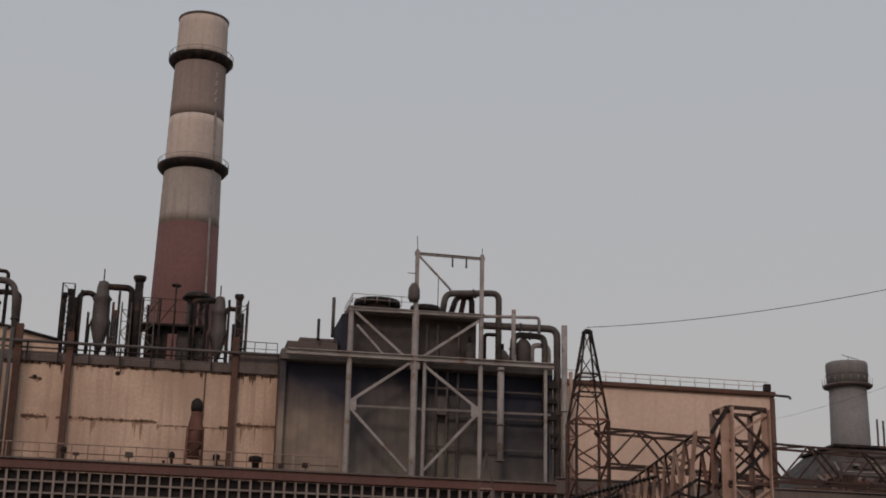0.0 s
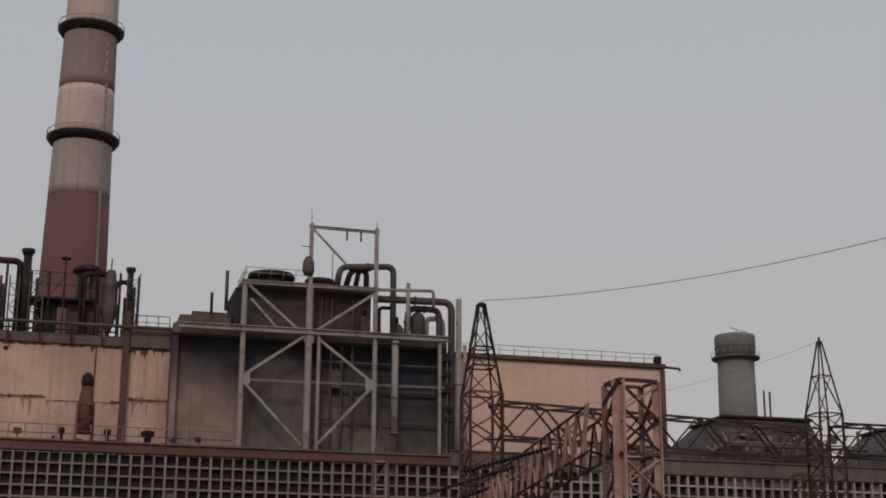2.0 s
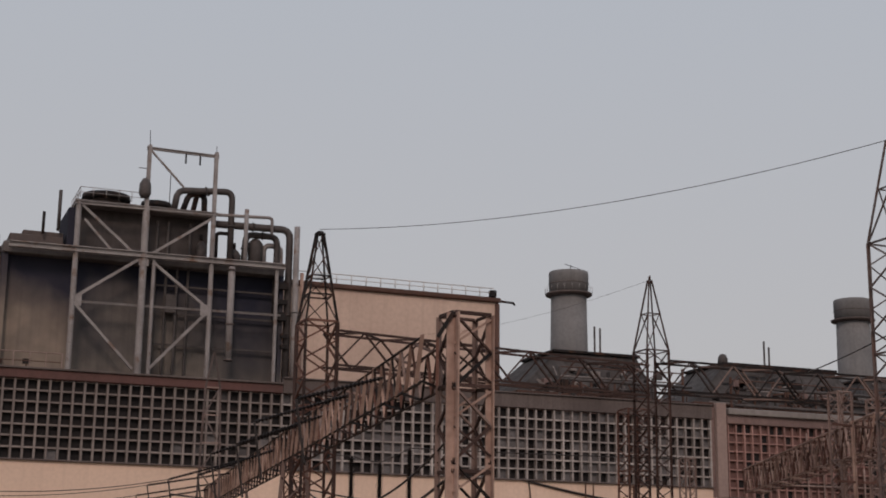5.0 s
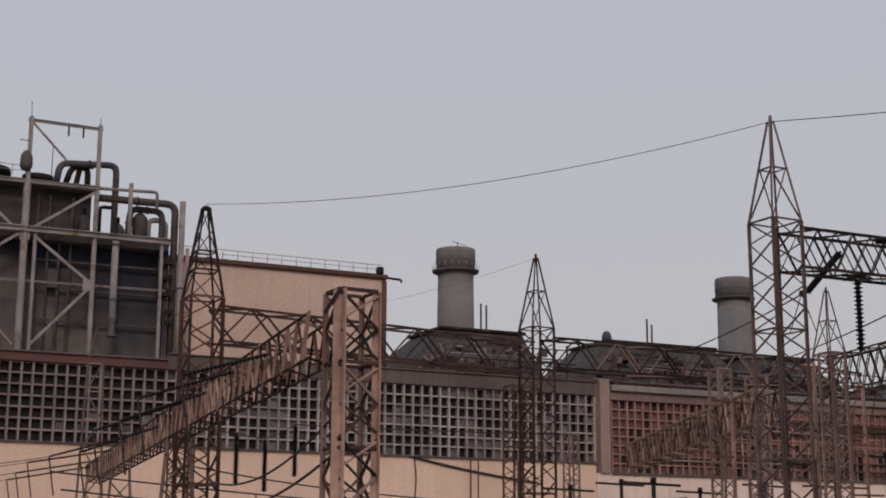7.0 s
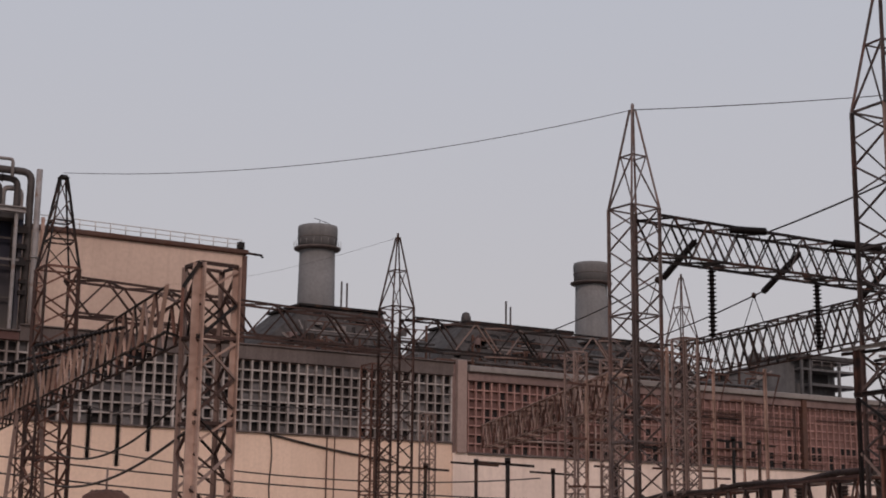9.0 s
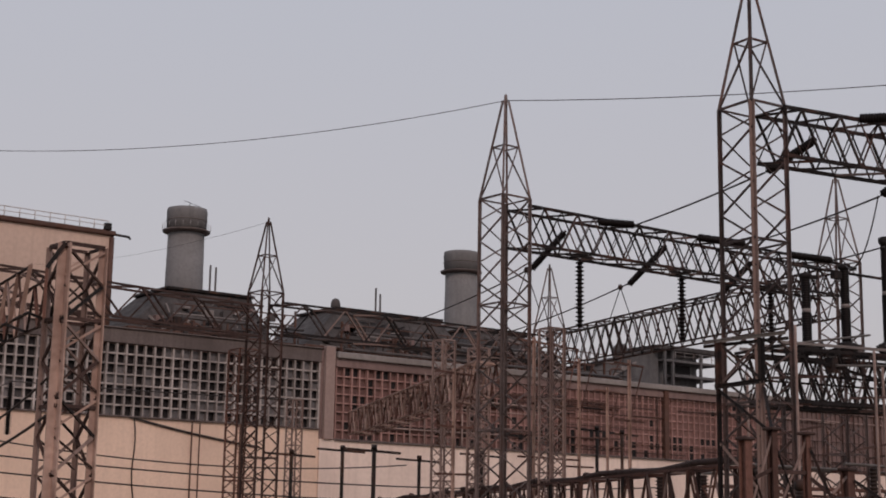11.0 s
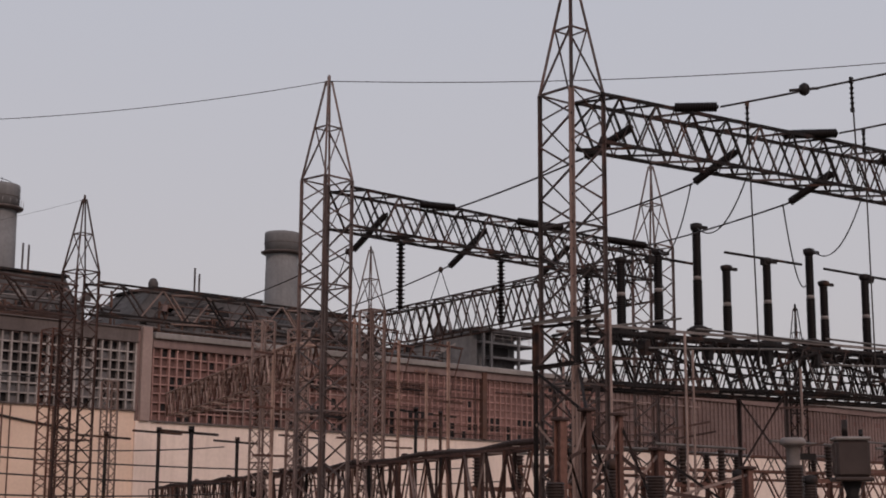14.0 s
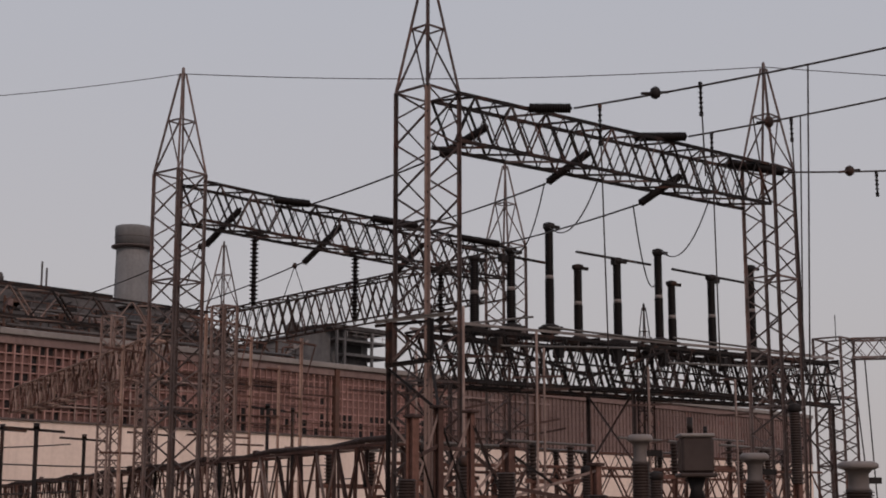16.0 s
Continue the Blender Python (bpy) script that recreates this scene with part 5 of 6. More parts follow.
def post_insulator(x, y, z0, z1, head=True, label="tall brown porcelain isolator post with a metal cap"):
    ob = thing("isolator_post", x, y, z0, label, "insulator", "isolator posts")
    h = z1 - z0
    part("pedestal", lathe([(0.26, -0.22), (0.34, -0.12), (0.3, 0.06), (0.16, 0.12)], 12), STEEL_DARK, ob)
    strut("crank", (-0.55, 0, -0.08), (0.5, -0.1, 0.02), 0.12, STEEL_DARK, ob, "square")
    part("porcelain", lathe(shed_profile(0.142, 0.153, h * 0.47, 0.07, 0.08), 14), PORCELAIN, ob, "dark brown ribbed porcelain")
    part("joint", lathe([(0.13, h * 0.47 + 0.08), (0.14, h * 0.47 + 0.13), (0.13, h * 0.47 + 0.2)], 12), CAP_PALE, ob, "pale metal joint")
    part("porcelain", lathe(shed_profile(0.130, 0.141, h * 0.45, 0.07, h * 0.47 + 0.2), 14), PORCELAIN, ob)
    if head:
        cap = part("cap", lathe([(0.12, h * 0.92 + 0.2), (0.19, h * 0.95 + 0.22), (0.19, h + 0.2), (0.08, h + 0.24)], 12), STEEL_DARK, ob)
        strut("terminal", (-0.1, 0, h + 0.12), (0.42, -0.1, h + 0.12), 0.1, STEEL_DARK, cap, "square")
    return ob


for x, y, z0, z1 in ((34.9, 28.55, 7.3, 9.3), (36.3, 28.2, 7.4, 9.7), (37.87, 27.85, 7.5, 10.7), (39.05, 27.57, 7.2, 9.45), (40.75, 27.17, 7.25, 9.85),
                     (42.6, 26.72, 7.4, 10.35), (43.2, 26.58, 7.1, 9.3), (45.1, 26.13, 7.1, 9.7), (47.1, 25.66, 7.3, 10.25)):
    post_insulator(x, y, z0, z1)
for a, b in (((39.0, 27.58, 10.1), (42.25, 26.8, 10.0)), ((43.25, 26.56, 9.95), (47.15, 25.65, 9.8)), ((34.2, 28.7, 9.75), (37.7, 27.9, 9.6))):
    ob = thing("blade_switch", *a, "straight dark isolator blade across the posts", "isolator blade", "isolator blades")
    strut("blade", (0, 0, 0), Vector(b) - Vector(a), 0.09, STEEL_DARK, ob, "round")
    strut("contact", (Vector(b) - Vector(a)) * 0.48 - Vector((0, 0, 0.12)), (Vector(b) - Vector(a)) * 0.56 - Vector((0, 0, 0.12)), 0.2, STEEL_DARK, ob, "square")


# ---------------- strings of disc insulators ----------------
def insulator_string(a, b, r, label, pairs=1, group="tension strings"):
    core = 0.85 if group == "tension strings" else 0.5
    a, b = Vector(a), Vector(b)
    d = b - a
    ob = new("insulator_string")
    ob.matrix_basis = Matrix.LocRotScale(a, d.to_track_quat("Z", "Y"), None)
    tagged(ob, label, "insulator string", group)
    L = d.length
    for k in range(pairs):
        ox = (k - (pairs - 1) / 2) * r * 2.3
        part("porcelain_rod", lathe([(max(0.03, p[0]), p[1]) for p in shed_profile(r * core, r, L - 0.16, 0.06 if core > 0.6 else 0.12, 0.08)], 14, ox, 0), PORCELAIN, ob, "dark glazed discs")
    if group == "hanging strings" and a.y < 40:
        part("hanger", box(-0.55, 0.55, -0.04, 0.04, -0.1, -0.02), STEEL_DARK, ob)
        part("hanger", box(-0.04, 0.04, -0.55, 0.55, -0.1, -0.02), STEEL_DARK, ob)
    for z in (0.05, L - 0.1):
        part("yoke", box(-r * 1.6 if pairs > 1 else -0.05, r * 1.6 if pairs > 1 else 0.05, -0.03, 0.03, z - 0.04, z + 0.06), STEEL_DARK, ob)
    return ob


TEN = "dark double tension string of disc insulators on the beam"
for a, b in (((29.67, 33.5, 10.9), (28.9, 34.3, 9.65)), ((34.05, 33.5, 11.0), (33.05, 34.3, 9.65)), ((38.2, 33.5, 11.0), (37.3, 34.2, 9.8)),
             ((30.1, 32.6, 11.1), (31.2, 32.0, 11.05)), ((34.5, 32.6, 11.2), (36.2, 32.0, 11.1)), ((39.0, 32.6, 11.2), (40.6, 32.0, 11.1)),
             ((27.35, 21.9, 11.0), (26.5, 22.8, 10.2)), ((30.56, 21.1, 10.85), (29.8, 22.0, 9.98)), ((34.05, 20.5, 10.75), (33.05, 21.3, 9.86)),
             ((27.95, 21.2, 11.45), (28.7, 20.3, 11.44)), ((32.1, 20.84, 11.48), (33.25, 19.8, 11.54)), ((35.8, 20.13, 11.35), (37.5, 19.2, 11.23))):
    insulator_string(a, b, 0.115 if a[2] - b[2] > 0.5 else 0.13, TEN, 1)
SUS = "dark hanging string of disc insulators"
for x in (29.87, 34.3, 38.6):
    insulator_string((x, 33.1, 10.0), (x, 33.1, 7.8), 0.14, SUS, 1, "hanging strings")
for x, y, z in ((26.2, 80.0, 9.0), (27.9, 80.0, 8.7), (29.7, 80.0, 9.6)):
    insulator_string((x, y, z), (x, y, z - 3.0), 0.2, SUS, 1, "hanging strings")
# long strings leaving the pale rusty beam, each with its conductor
for u, z, length, drop, far in ((0.08, -0.35, 2.4, 0.75, 10.0), (0.17, -0.2, 2.8, 0.95, 11.0), (0.25, -0.3, 2.8, 1.05, 11.0), (0.34, -0.1, 3.1, 1.15, 12.0), (0.45, -0.4, 3.0, 1.1, 12.5), (0.58, -0.1, 3.6, 1.1, 13.0),
                                (0.74, -0.15, 4.0, 0.75, 14.0), (0.86, -0.2, 4.2, 0.8, 14.0), (0.96, -0.2, 4.4, 0.85, 14.0)):
    a = RB0 + rspan * u + rside + Vector((0, 0, z))
    b = a + Vector((-length, -0.8, -drop))
    c = b + Vector((-far, -3.0, -0.35))
    insulator_string(a, b, 0.06, "long dark tension string leaving the rusty beam", 1, "rusty beam strings")
    if u > 0.5:
        wire("conductor", b, c, 0.6, 0.016, "thin sagging conductor before the hall", group="yard conductors")
    wire("dropper", b, b + Vector((0.25, 0, -1.5)), 0.0, 0.03, "short dark dropper wire", group="droppers")
wire("conductor", (11.75, 29.5, 3.9), (15.0, 50.2, 3.6), 0.55, 0.035, "thick sagging cable from the broad column", group="yard conductors")
wire("conductor", (11.75, 29.5, 4.7), (14.9, 50.2, 4.9), 0.9, 0.03, "thick sagging cable from the broad column", group="yard conductors")

for a, b in (((23.2, 80.0, 9.2), (26.2, 80.0, 9.02)), ((26.2, 80.0, 9.02), (27.9, 80.0, 8.72)), ((27.9, 80.0, 8.72), (29.7, 80.0, 9.62)), ((29.7, 80.0, 9.62), (40.0, 66.5, 8.4))):
    wire("conductor", a, b, 0.05, 0.03, "thin conductor holding the hanging strings", group="yard conductors")
wire("wall_cable", (46.0, 99.9, 9.7), (57.0, 99.9, 8.0), 0.15, 0.09, "dark cable hung on the cream wall", "cable", "wall cables")

# ---------------- overhead wires ----------------
EW = "thin grey overhead earth wire"
P0, P1, P2, P4 = (15.1, 50.5, 14.5), (30.4, 53.2, 14.45), (26.9, 33.1, 14.45), (37.6, 19.8, 14.5)
wire("earth_wire", P0, P2, 0.64, 0.011, EW, group="earth wires")
wire("earth_wire", P2, P4, 0.25, 0.013, EW, group="earth wires")
wire("earth_wire", P4, (58.0, 4.0, 15.4), 0.3, 0.013, EW, group="earth wires")
wire("earth_wire", P1, (38.0, 100.0, 20.0), 0.5, 0.006, EW, group="earth wires")
PC = "sagging overhead phase conductor"
for a, b, s in (((28.7, 20.3, 11.44), (34.7, 6.7, 13.6), 0.22), ((33.25, 19.8, 11.54), (39.3, 11.2, 13.6), 0.1), ((37.5, 19.2, 11.23), (41.2, 14.8, 11.4), 0.05),
                ((31.2, 32.0, 11.05), (26.5, 22.8, 10.2), 0.04), ((36.2, 32.0, 11.1), (29.8, 22.0, 9.98), 0.06), ((40.6, 32.0, 11.1), (33.05, 21.3, 9.86), 0.06),
                ((29.03, 34.2, 9.8), (38.2, 53.3, 11.05), 0.1), ((33.2, 34.2, 9.8), (43.7, 53.3, 11.05), 0.1), ((37.3, 34.2, 9.8), (45.9, 53.2, 11.05), 0.1)):
    wire("conductor", a, b, s, 0.026, PC, group="yard conductors")
for hx, hy, hz in ((33.96, 35.6, 9.86), (29.5, 35.2, 9.86)):
    ob = thing("spacer_hanger", hx, hy, hz, "thin V-shaped rod hanger under a conductor", "hanger", "spacer hangers")
    for sx in (-0.28, 0.28):
        strut("rod", (0, 0, 0), (sx, -sx, -1.2), 0.03, STEEL_DARK, ob, "round")
    part("clamp", lathe([(0.05, -0.08), (0.09, 0.0), (0.05, 0.1)], 8), STEEL_DARK, ob)
DR = "thin drooping jumper wire"
for a, b, s in (((28.95, 19.7, 11.5), (30.3, 20.5, 5.3), 0.0), ((33.6, 19.3, 11.65), (34.0, 19.5, 5.4), 0.0), ((29.95, 17.46, 11.85), (30.3, 17.6, 9.6), 0.0),
                ((30.8, 21, 10.24), (37.9, 27.85, 10.8), 0.7), ((29.75, 22.0, 9.98), (36.35, 28.2, 9.9), 0.7), ((32.8, 21.3, 9.8), (42.2, 26.6, 9.3), 0.8), ((35.1, 20.3, 10.2), (42.7, 26.7, 10.6), 0.8),
                ((34.81, 17.58, 11.98), (34.95, 17.55, 5.0), 0.0), ((30.97, 15.15, 12.06), (31.3, 15.75, 1.5), 0.0), ((34.95, 17.38, 12.03), (34.9, 17.6, 5.0), 0.0)):
    wire("jumper", a, b, s, 0.02, DR, group="jumpers")
for a in ((29.5, 18.45, 11.66), (34.5, 18.07, 11.9), (38.7, 17.8, 11.27)):
    ob = thing("line_damper", *a, "dark ball-shaped damper on the conductor", "damper")
    part("ball", lathe([(0.04, -0.15), (0.11, -0.1), (0.14, 0), (0.11, 0.1), (0.04, 0.15)], 14), STEEL_DARK, ob)
    strut("clamp", (-0.45, 0.1, -0.1), (0.45, -0.1, 0.1), 0.07, STEEL_DARK, ob, "round")
for a, ln in (((28.95, 19.7, 11.5), 1.1), ((29.95, 17.46, 11.85), 0.9), ((33.6, 19.3, 11.65), 0.7), ((34.81, 17.58, 11.98), 0.7), ((39.2, 17.22, 11.28), 0.8)):
    insulator_string(a, (a[0], a[1], a[2] - ln), 0.055, "slim dark hanging rod on the conductor", 1, "hanging rods")

# ---------------- low pipe bus and truss rising towards the yard ----------------
low = thing("low_bus_truss", 26.6, 24.0, 0, "low rusty lattice truss with a dark pipe on top", "lattice beam")
box_truss(low, (0, 0, 3.3), (24.5, 55.0, 3.2), 1.5, 0.9, 38, (RUST, RUST_MIX, RUST_DUSTY), 0.07, 0.055)
rng = random.Random(23)
for k in range(70):
    p = Vector((24.5, 55.0, -0.1)) * ((k + rng.uniform(0.1, 0.9)) / 70) + Vector((rng.choice((-0.4, 0.4)), 0, 3.3))
    strut("hanger", p, p + Vector((rng.uniform(-0.12, 0.12), 0, -rng.uniform(0.9, 2.4))), rng.uniform(0.05, 0.1), rng.choice((RUST, RUST_MIX, GALV_DARK)), low)
for k in range(8):
    u = rng.uniform(0.02, 0.8)
    p = Vector((24.5, 55.0, 0)) * u
    part("clamp", lathe([(0.09, 3.36), (0.12, 3.4), (0.12, 3.54), (0.06, 3.57)], 10, p.x, p.y - 0.1), RUST_MIX, low)
part("pipe", tube([(24.5 * k / 24, 55.0 * k / 24 - 0.1, 3.45 - 0.1 * k / 24 + 0.06 * math.sin(k * 2.1)) for k in range(25)], 0.085, 10), RUST_MIX, low, "dark brown bus pipe")
for k in range(8):
    u = (k + 0.5) / 8
    p = Vector((24.5 * u, 55 * u, 0))
    strut("post", p, p + Vector((0, 0, 1.9)), 0.2, RUST, low, "square")

for z, y, xa, xb in ((5.6, 66.2, 19.0, 47.0), (4.7, 60.0, 12.0, 60.0), (3.9, 58.0, 12.0, 60.0), (3.2, 56.0, 10.0, 44.0)):
    wire("low_conductor", (xa, y, z + 0.6), (xb, y, z - 0.3), 0.9, 0.035, "thin low bus conductor across the yard", group="low bus wires")
for x, y, z in ((33.0, 55.0, 4.9), (35.6, 55.0, 5.2), (40.5, 56.0, 5.0), (44.2, 56.0, 5.4), (48.0, 52.0, 6.6), (52.5, 55.0, 6.8), (30.5, 45, 4.6), (37.2, 44.0, 5.4)):
    ob = thing("bus_post", x, y, 0, "dark upright bus post with a cross arm", "post", "bus posts")
    strut("pole", (0, 0, 0), (0, 0, z), 0.16, STEEL_DARK, ob, "round")
    strut("cross_arm", (-1.3, 0, z), (1.3, 0.2, z - 0.05), 0.09, STEEL_DARK, ob, "square")
    strut("cap", (0, 0, z), (0, 0, z + 0.2), 0.22, STEEL_DARK, ob, "round")


rng = random.Random(11)
for x, y, z in ((31.5, 30.5, 3.6), (38.0, 32.0, 4.0), (44.0, 31.5, 4.0), (48.5, 30.0, 4.0), (51.0, 29.5, 4.6), (54.5, 29.0, 4.3), (30.5, 26.0, 3.6), (34.0, 25.0, 3.7), (38.0, 24.0, 3.9), (42.0, 23.0, 3.8)):
    ob = thing("bus_support", x, y, 0, "rusty steel bus support with two dark porcelain stacks", "bus support", "bus supports")
    w = 0.9
    for sx in (-w, w):
        strut("leg", (sx, 0, 0), (sx, 0, z - 1.2), 0.12, RUST, ob)
        part("porcelain", lathe(shed_profile(0.09, 0.15, 1.0, 0.1, z - 1.15), 12, sx, 0), PORCELAIN_BROWN, ob, "dark ribbed porcelain stack")
    strut("cross_beam", (-w - 0.4, 0, z - 1.2), (w + 0.4, 0, z - 1.2), 0.13, RUST, ob)
    strut("brace", (-w, 0, 0.3), (w, 0, z - 1.3), 0.07, RUST, ob)
    strut("brace", (w, 0, 0.3), (-w, 0, z - 1.3), 0.07, RUST, ob)
    strut("bus_tube", (-w - 1.2, 0, z - 0.1), (w + 1.2, rng.uniform(-0.3, 0.3), z - 0.1), 0.08, BUSBAR, ob, "round")
for a, b, z in (((38.0, 34.0), (60.0, 33.0), 4.0), ((30.0, 28.0), (47.0, 23.5), 3.0)):
    ob = thing("low_beam", a[0], a[1], 0, "dark rusty low lattice beam on short legs", "lattice beam", "low beams")
    d = Vector((b[0] - a[0], b[1] - a[1], 0))
    box_truss(ob, (0, 0, z), d + Vector((0, 0, z)), 0.9, 0.8, 16, (RUST, GALV), 0.07, 0.04)
    for k in range(6):
        p = d * (k / 5)
        strut("leg", p, p + Vector((0, 0, z - 0.9)), 0.16, RUST, ob)
        strut("leg_brace", p + Vector((0, 0, z - 2.4)), p + d.normalized() * 1.6 + Vector((0, 0, z - 0.9)), 0.08, RUST, ob)
for x, y, z, w in ((26.5, 22.9, 3.3, 0.3), (29.5, 24.6, 3.1, 0.3), (31.5, 22.0, 2.7, 0.34), (24.4, 20.2, 2.7, 0.3), (33.9, 21.5, 2.6, 0.34), (36.3, 18.6, 4.4, 0.3)):
    ob = thing("breaker_pole", x, y, 0, "thick dark breaker pole on a rusty frame", "breaker", "breaker poles")
    strut("stand", (0, 0, 0), (0, 0, z - 2.0), 0.2, RUST, ob, "tee")
    part("porcelain", lathe(shed_profile(w * 0.46, w * 0.55, 1.9, 0.07, z - 2.0), 14), PORCELAIN_BROWN, ob, "dark ribbed porcelain column")
    part("cap", lathe([(w * 0.4, z - 0.1), (w * 0.6, z - 0.05), (w * 0.6, z + 0.1), (w * 0.2, z + 0.15)], 12), STEEL_DARK, ob)
    strut("stay", (-0.7, 0.2, 0.2), (0.1, 0, z - 1.9), 0.07, RUST, ob)
    strut("stay", (0.8, -0.2, 0.2), (-0.1, 0, z - 1.9), 0.07, RUST, ob)

stand = thing("breaker_stand", 21.0, 18.2, 0, "red-brown steel breaker stand with crossed braces", "steel stand")
legs = ((-0.84, -0.24, 3.34, 0.2), (-0.15, -0.27, 3.55, 0.16), (0.62, -0.41, 3.5, 0.13), (1.07, -0.96, 2.85, 0.22), (2.0, -2.3, 2.5, 0.18))
for lx, ly, lz, lw in legs:
    strut("column", (lx, ly, 0), (lx, ly, lz), lw * 0.85, RUST, stand, "tee")
    part("cap_plate", box(lx - 0.13, lx + 0.13, ly - 0.13, ly + 0.13, lz, lz + 0.06, 0.015), RUST_MIX, stand)
for (ax, ay, az, aw), (bx, by, bz, bw) in zip(legs, legs[1:]):
    strut("brace", (ax, ay, 1.9), (bx, by, bz - 0.1), 0.05, RUST_DUSTY, stand)
    strut("brace", (bx, by, 1.6), (ax, ay, az - 0.1), 0.05, GALV_DARK, stand)
    strut("beam", (ax, ay, az - 0.75), (bx, by, bz - 0.7), 0.07, RUST_MIX, stand)
strut("deck_post", (0.33, 1.44, 0), (0.33, 1.44, 4.45), 0.07, GALV_DARK, stand)
strut("deck_post", (0.88, 0.83, 0), (0.88, 0.83, 4.6), 0.07, RUST_DUSTY, stand)
strut("deck_beam", (0.28, 1.5, 4.49), (0.95, 0.76, 4.63), 0.09, GALV_DARK, stand, "tee")
strut("deck_brace", (0.33, 1.4, 4.4), (-0.15, -0.27, 3.5), 0.06, GALV_DARK, stand)
strut("deck_brace", (0.88, 0.8, 4.5), (-0.15, -0.27, 3.5), 0.06, GALV_DARK, stand)
strut("upper_post", (0.33, 1.44, 4.5), (0.33, 1.44, 5.38), 0.10, GALV_DARK, stand)
strut("upper_post", (0.88, 0.83, 4.64), (0.88, 0.83, 5.45), 0.10, STEEL_DARK, stand)
strut("upper_brace", (0.36, 1.4, 5.3), (0.86, 0.86, 4.66), 0.05, STEEL_DARK, stand)
strut("upper_brace", (0.36, 1.4, 4.55), (0.86, 0.86, 5.38), 0.05, GALV, stand)
strut("upper_beam", (0.15, 1.64, 5.36), (1.2, 0.48, 5.55), 0.07, BUSBAR, stand, "tee")
strut("upper_beam", (0.2, 1.7, 5.28), (1.3, 0.5, 5.44), 0.06, GALV_DARK, stand)
strut("deck_brace", (0.33, 1.44, 3.4), (0.88, 0.83, 2.4), 0.05, RUST_DUSTY, stand)
for x, y, h in ((31.2, 23.4, 6.4), (33.0, 24.5, 6.2), (30.0, 26.6, 6.0), (36.0, 23.0, 5.8), (39.2, 22.0, 5.6), (28.4, 23.6, 6.8)):
    ob = thing("conduit_post", x, y, 0, "thin pale brown conduit post with short arms", "post", "conduit posts")
    strut("pole", (0, 0, 0), (0, 0, h), 0.07, RUST_DUSTY, ob, "round")
    strut("arm", (-0.8, 0.2, h * 0.8), (0.9, -0.2, h * 0.82), 0.06, RUST_MIX, ob)
    strut("arm", (-0.6, 0.2, h * 0.6), (0.7, -0.2, h * 0.64), 0.06, RUST_MIX, ob)

# ---------------- instrument transformers close by ----------------
def current_transformer(x, y, top, r, label, head=True):
    ob = thing("current_transformer", x, y, 0, label, "transformer", "current transformers")
    part("pedestal", box(-0.2, 0.2, -0.2, 0.2, 0, top - 1.9, 0.02), GALV, ob, "grey steel pedestal")
    part("tank", lathe([(r * 1.1, top - 1.9), (r * 1.1, top - 1.5), (r, top - 1.45)], 16), CAN_BROWN, ob)
    part("porcelain", lathe(shed_profile(r * 0.9, r * 1.12, 1.0, 0.05, top - 1.45), 18), PORCELAIN_BROWN, ob, "dark brown ribbed porcelain")
    if head:
        top_head = part("head", lathe([(r * 0.95, top - 0.45), (r * 0.72, top - 0.4), (r * 0.72, top - 0.18), (r * 0.95, top - 0.12), (r * 1.2, top - 0.1)], 18), CAP_DULL, ob, "dull grey-brown metal head")
        part("lid", lathe([(r * 1.25, top - 0.1), (r * 1.42, top - 0.08), (r * 1.42, top - 0.02), (r * 1.15, top + 0.02)], 18), CAP_PALE, top_head, "pale flat lid")
        strut("terminal", (r, 0, top - 0.28), (r + 0.25, -0.15, top - 0.28), 0.1, STEEL_DARK, top_head, "square")
    return ob


CTL = "brown porcelain current transformer with a dull head and pale lid"
current_transformer(20.98, 13.6, 2.9, 0.15, CTL)
current_transformer(21.93, 12.0, 2.58, 0.17, CTL)
current_transformer(22.67, 10.54, 2.43, 0.23, CTL)
for x, y, top in ((19.67, 15.42, 2.75), (20.58, 14.2, 2.38), (18.6, 16.7, 2.64), (21.6, 17.0, 2.3)):
    current_transformer(x, y, top, 0.16, "dark brown porcelain bushing post on a steel pedestal", False)
tank = thing("expansion_tank", 21.45, 12.82, 0, "brown square expansion tank on a porcelain post", "transformer")
part("tank", box(-0.265, 0.265, -0.265, 0.265, 2.28, 2.86, 0.04), CAN_BROWN, tank, "brown enamel tank").matrix_basis = pose(0, 0, 0, 0, 0, -50)
part("lid", box(-0.29, 0.29, -0.29, 0.29, 2.863, 2.92, 0.02), CAP_PALE, tank, "pale lid").matrix_basis = pose(0, 0, 0, 0, 0, -50)
part("base_rim", box(-0.31, 0.31, -0.31, 0.31, 2.21, 2.277, 0.02), CAN_BROWN, tank).matrix_basis = pose(0, 0, 0, 0, 0, -50)
part("neck", lathe([(0.14, 1.85), (0.1, 2.0), (0.16, 2.21)], 14), STEEL_DARK, tank)
part("porcelain", lathe(shed_profile(0.13, 0.18, 0.9, 0.08, 0.95), 16), PORCELAIN, tank)
part("pedestal", box(-0.2, 0.2, -0.2, 0.2, 0, 0.95, 0.02), GALV, tank)
strut("vent_rod", (-0.08, 0.05, 2.9), (-0.08, 0.05, 3.2), 0.1, STEEL_DARK, tank, "round")
strut("vent_rod", (0.16, -0.1, 2.9), (0.16, -0.1, 3.05), 0.07, STEEL_DARK, tank, "round")

# ---------------- the hall's grid of bars and panes ----------------
CELL = 0.757


def shared_box(name, sx, sy, sz, material):
    me = mesh_of(name, box(-sx / 2, sx / 2, -sy / 2, sy / 2, -sz / 2, sz / 2))
    me.materials.append(material)
    return me


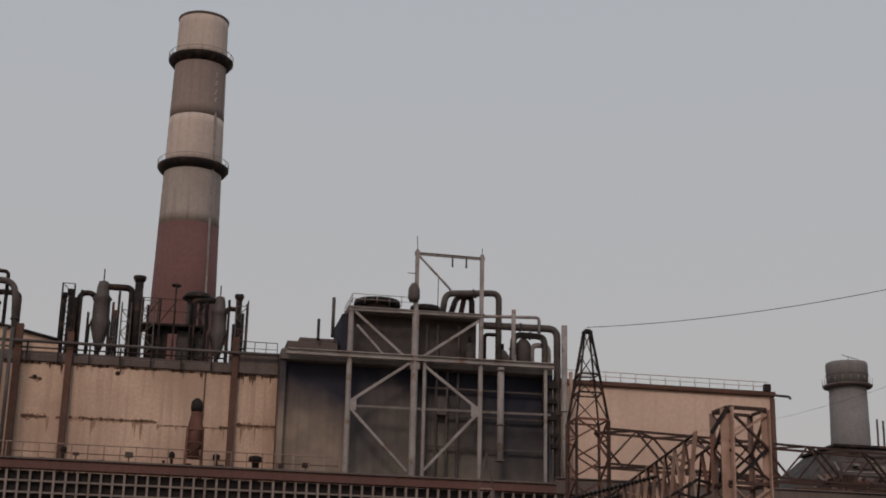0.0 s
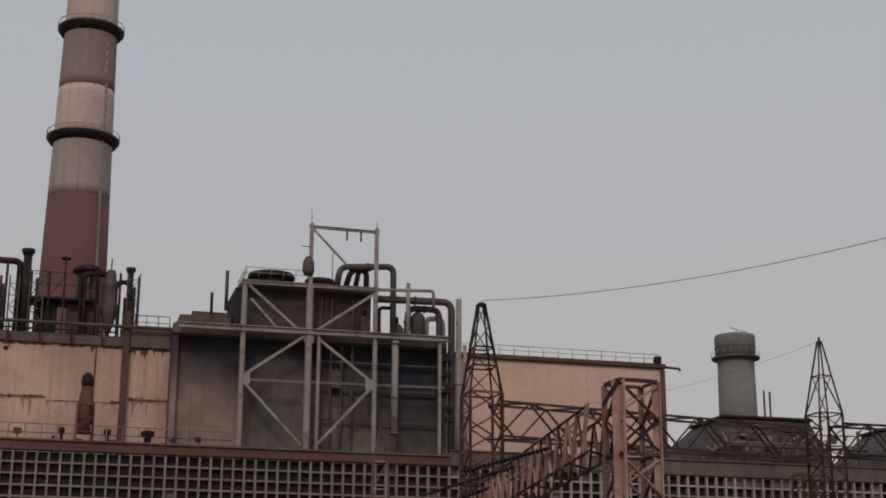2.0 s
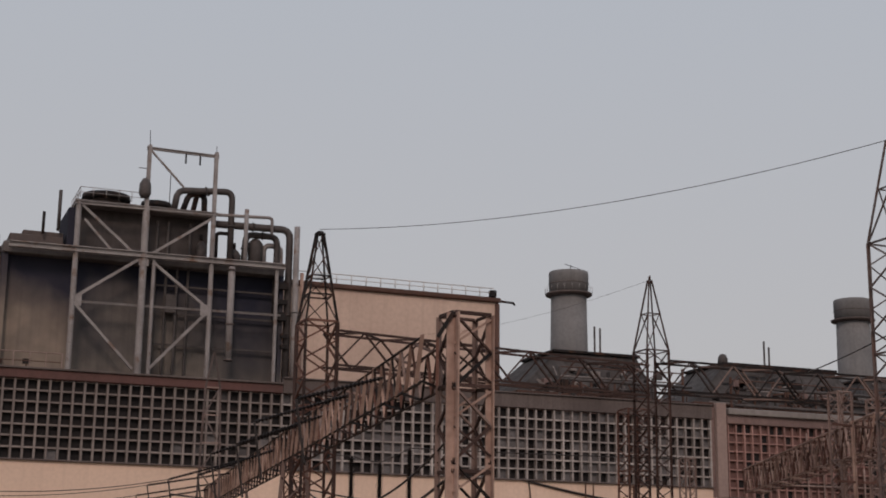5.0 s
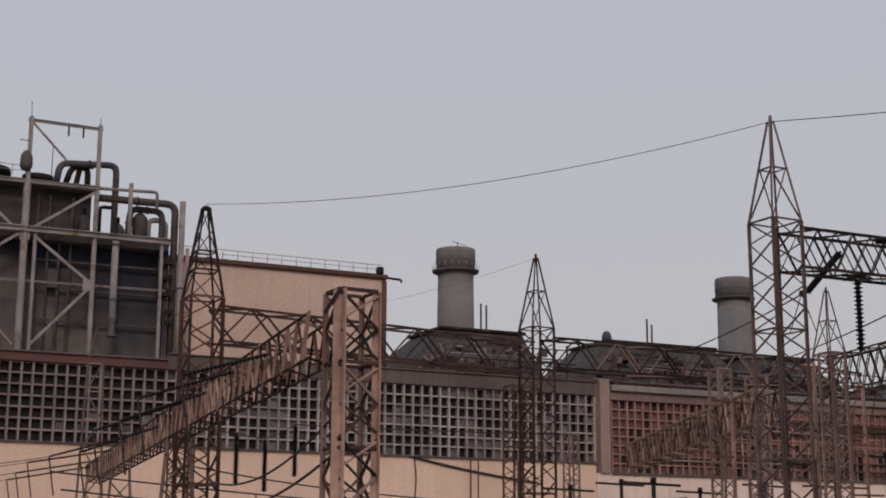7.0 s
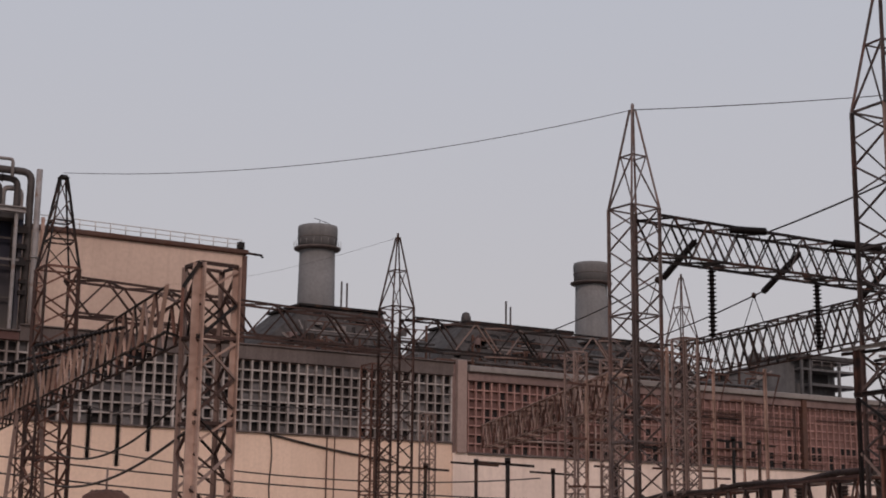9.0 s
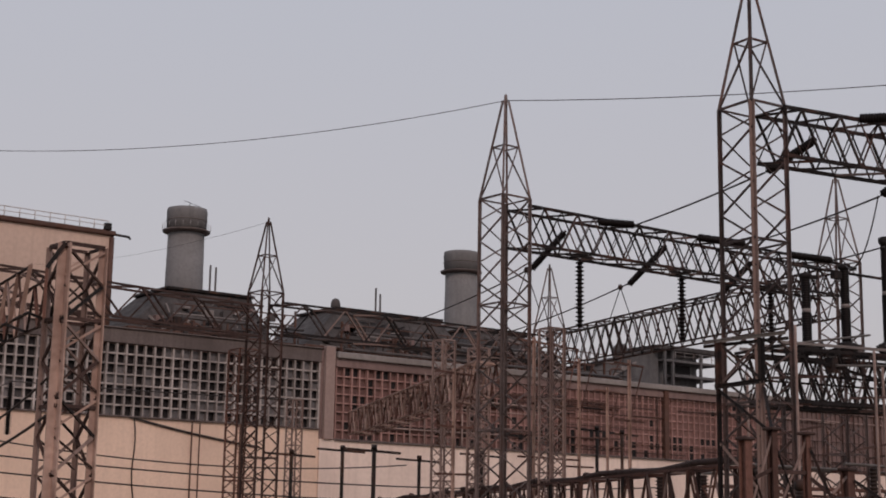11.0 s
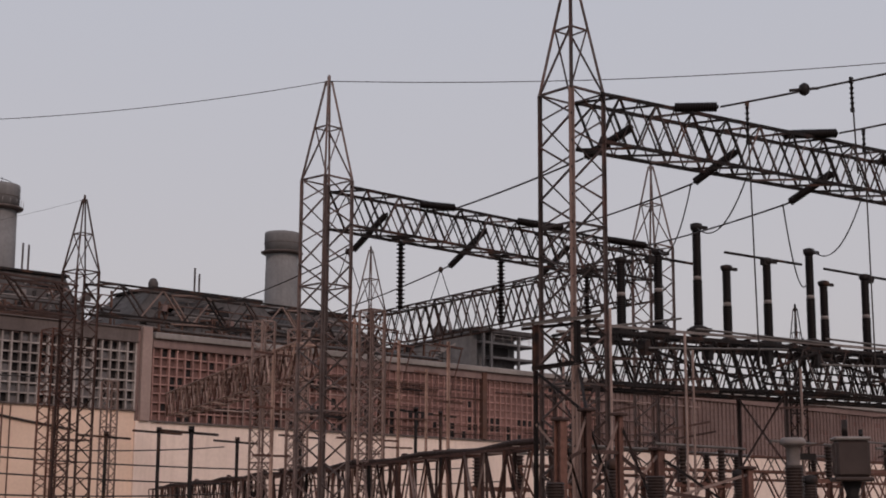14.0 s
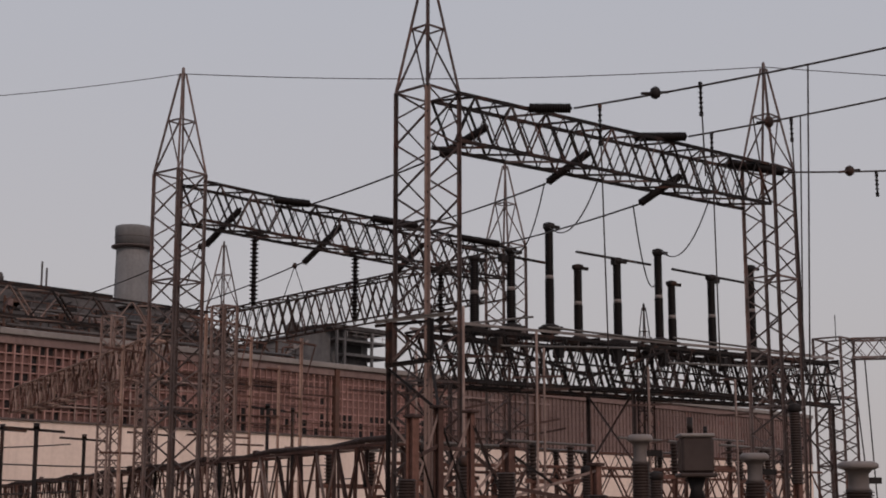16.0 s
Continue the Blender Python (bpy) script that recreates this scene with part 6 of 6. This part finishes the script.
def grid_section(x0, x1, z0, z1, rows, bar_mat, pane_mats, seed, own_from, own_to, recess=0.34, bar=0.12):
    rng = random.Random(seed)
    cols = int(round((x1 - x0) / CELL))
    cw, ch = (x1 - x0) / cols, (z1 - z0) / rows
    upright = shared_box("upright_bar", bar, 0.34, z1 - z0, bar_mat)
    cross = shared_box("cross_bar", cw * cols, 0.28, bar * 0.85, bar_mat)
    for c in range(cols + 1):
        ob = new("upright_bar", upright)
        ob.parent = hall
        ob.matrix_basis = pose(x0 + c * cw, 0.10 + rng.uniform(-0.02, 0.02), (z0 + z1) / 2)
    for r in range(1, rows):
        ob = new("cross_bar", cross)
        ob.parent = hall
        ob.matrix_basis = pose((x0 + x1) / 2, 0.12, z0 + r * ch)
    panes = [shared_box("pane", cw - 0.08, 0.05, ch - 0.06, m) for m in pane_mats]
    rest = [bmesh.new() for _ in pane_mats]
    for c in range(cols):
        for r in range(rows):
            x, z = x0 + (c + 0.5) * cw, z0 + (r + 0.5) * ch
            g = noise.noise(Vector((x * 0.16, r * 0.35, seed)))
            share = 0.05 if x < 26 else 0.5 if g > 0.0 else 0.12
            if x > X_PIER:
                share = 0.35 if x < 84 and g > -0.15 else 0.4 if r < 3 and x < 118 else 0.06
            k = 1 if rng.random() < share else 0
            y = recess * (0.7 if k and x < X_PIER else 1.0) + rng.uniform(0, 0.05)
            if own_from <= x <= own_to:
                ob = new("pane", panes[k])
                ob.parent = hall
                ob.matrix_basis = pose(x, y, z, rng.uniform(-2, 2), 0, 0)
            else:
                add_box(rest[k], x - cw / 2 + 0.06, x + cw / 2 - 0.06, y - 0.025, y + 0.025, z - ch / 2 + 0.05, z + ch / 2 - 0.05)
    for bm, m in zip(rest, pane_mats):
        if len(bm.verts):
            tagged(part("far_panes", bm, m, hall), kind="stuff")
        else:
            bm.free()


grid_section(X_LEFT + 0.2, 27.5, LAT_LO, LAT_HI, 7, LATTICE_OLD, (PANE_DARK, PANE_GREY), 3, 8.0, 27.5, bar=0.145)
grid_section(27.51, X_PIER - 0.1, LAT_LO, LAT_HI, 7, LATTICE, (PANE_DARK, PANE_GREY), 3, 27.5, 40.0, bar=0.14)
grid_section(X_PIER + 1.5, 82.0, 9.0, 14.75, 8, LATTICE_BROWN, (PANE_BROWN, PANE_DARK), 8, 500, 501, 0.22)
grid_section(82.1, 118.0, 9.0, 14.75, 8, LATTICE_BROWN, (PANE_BROWN, PANE_DARK), 8, 500, 501, 0.10)
grid_section(118.1, X_RIGHT, 9.0, 14.75, 8, SHEET, (SHEET, PANE_BROWN), 8, 500, 501, 0.10, 0.10)
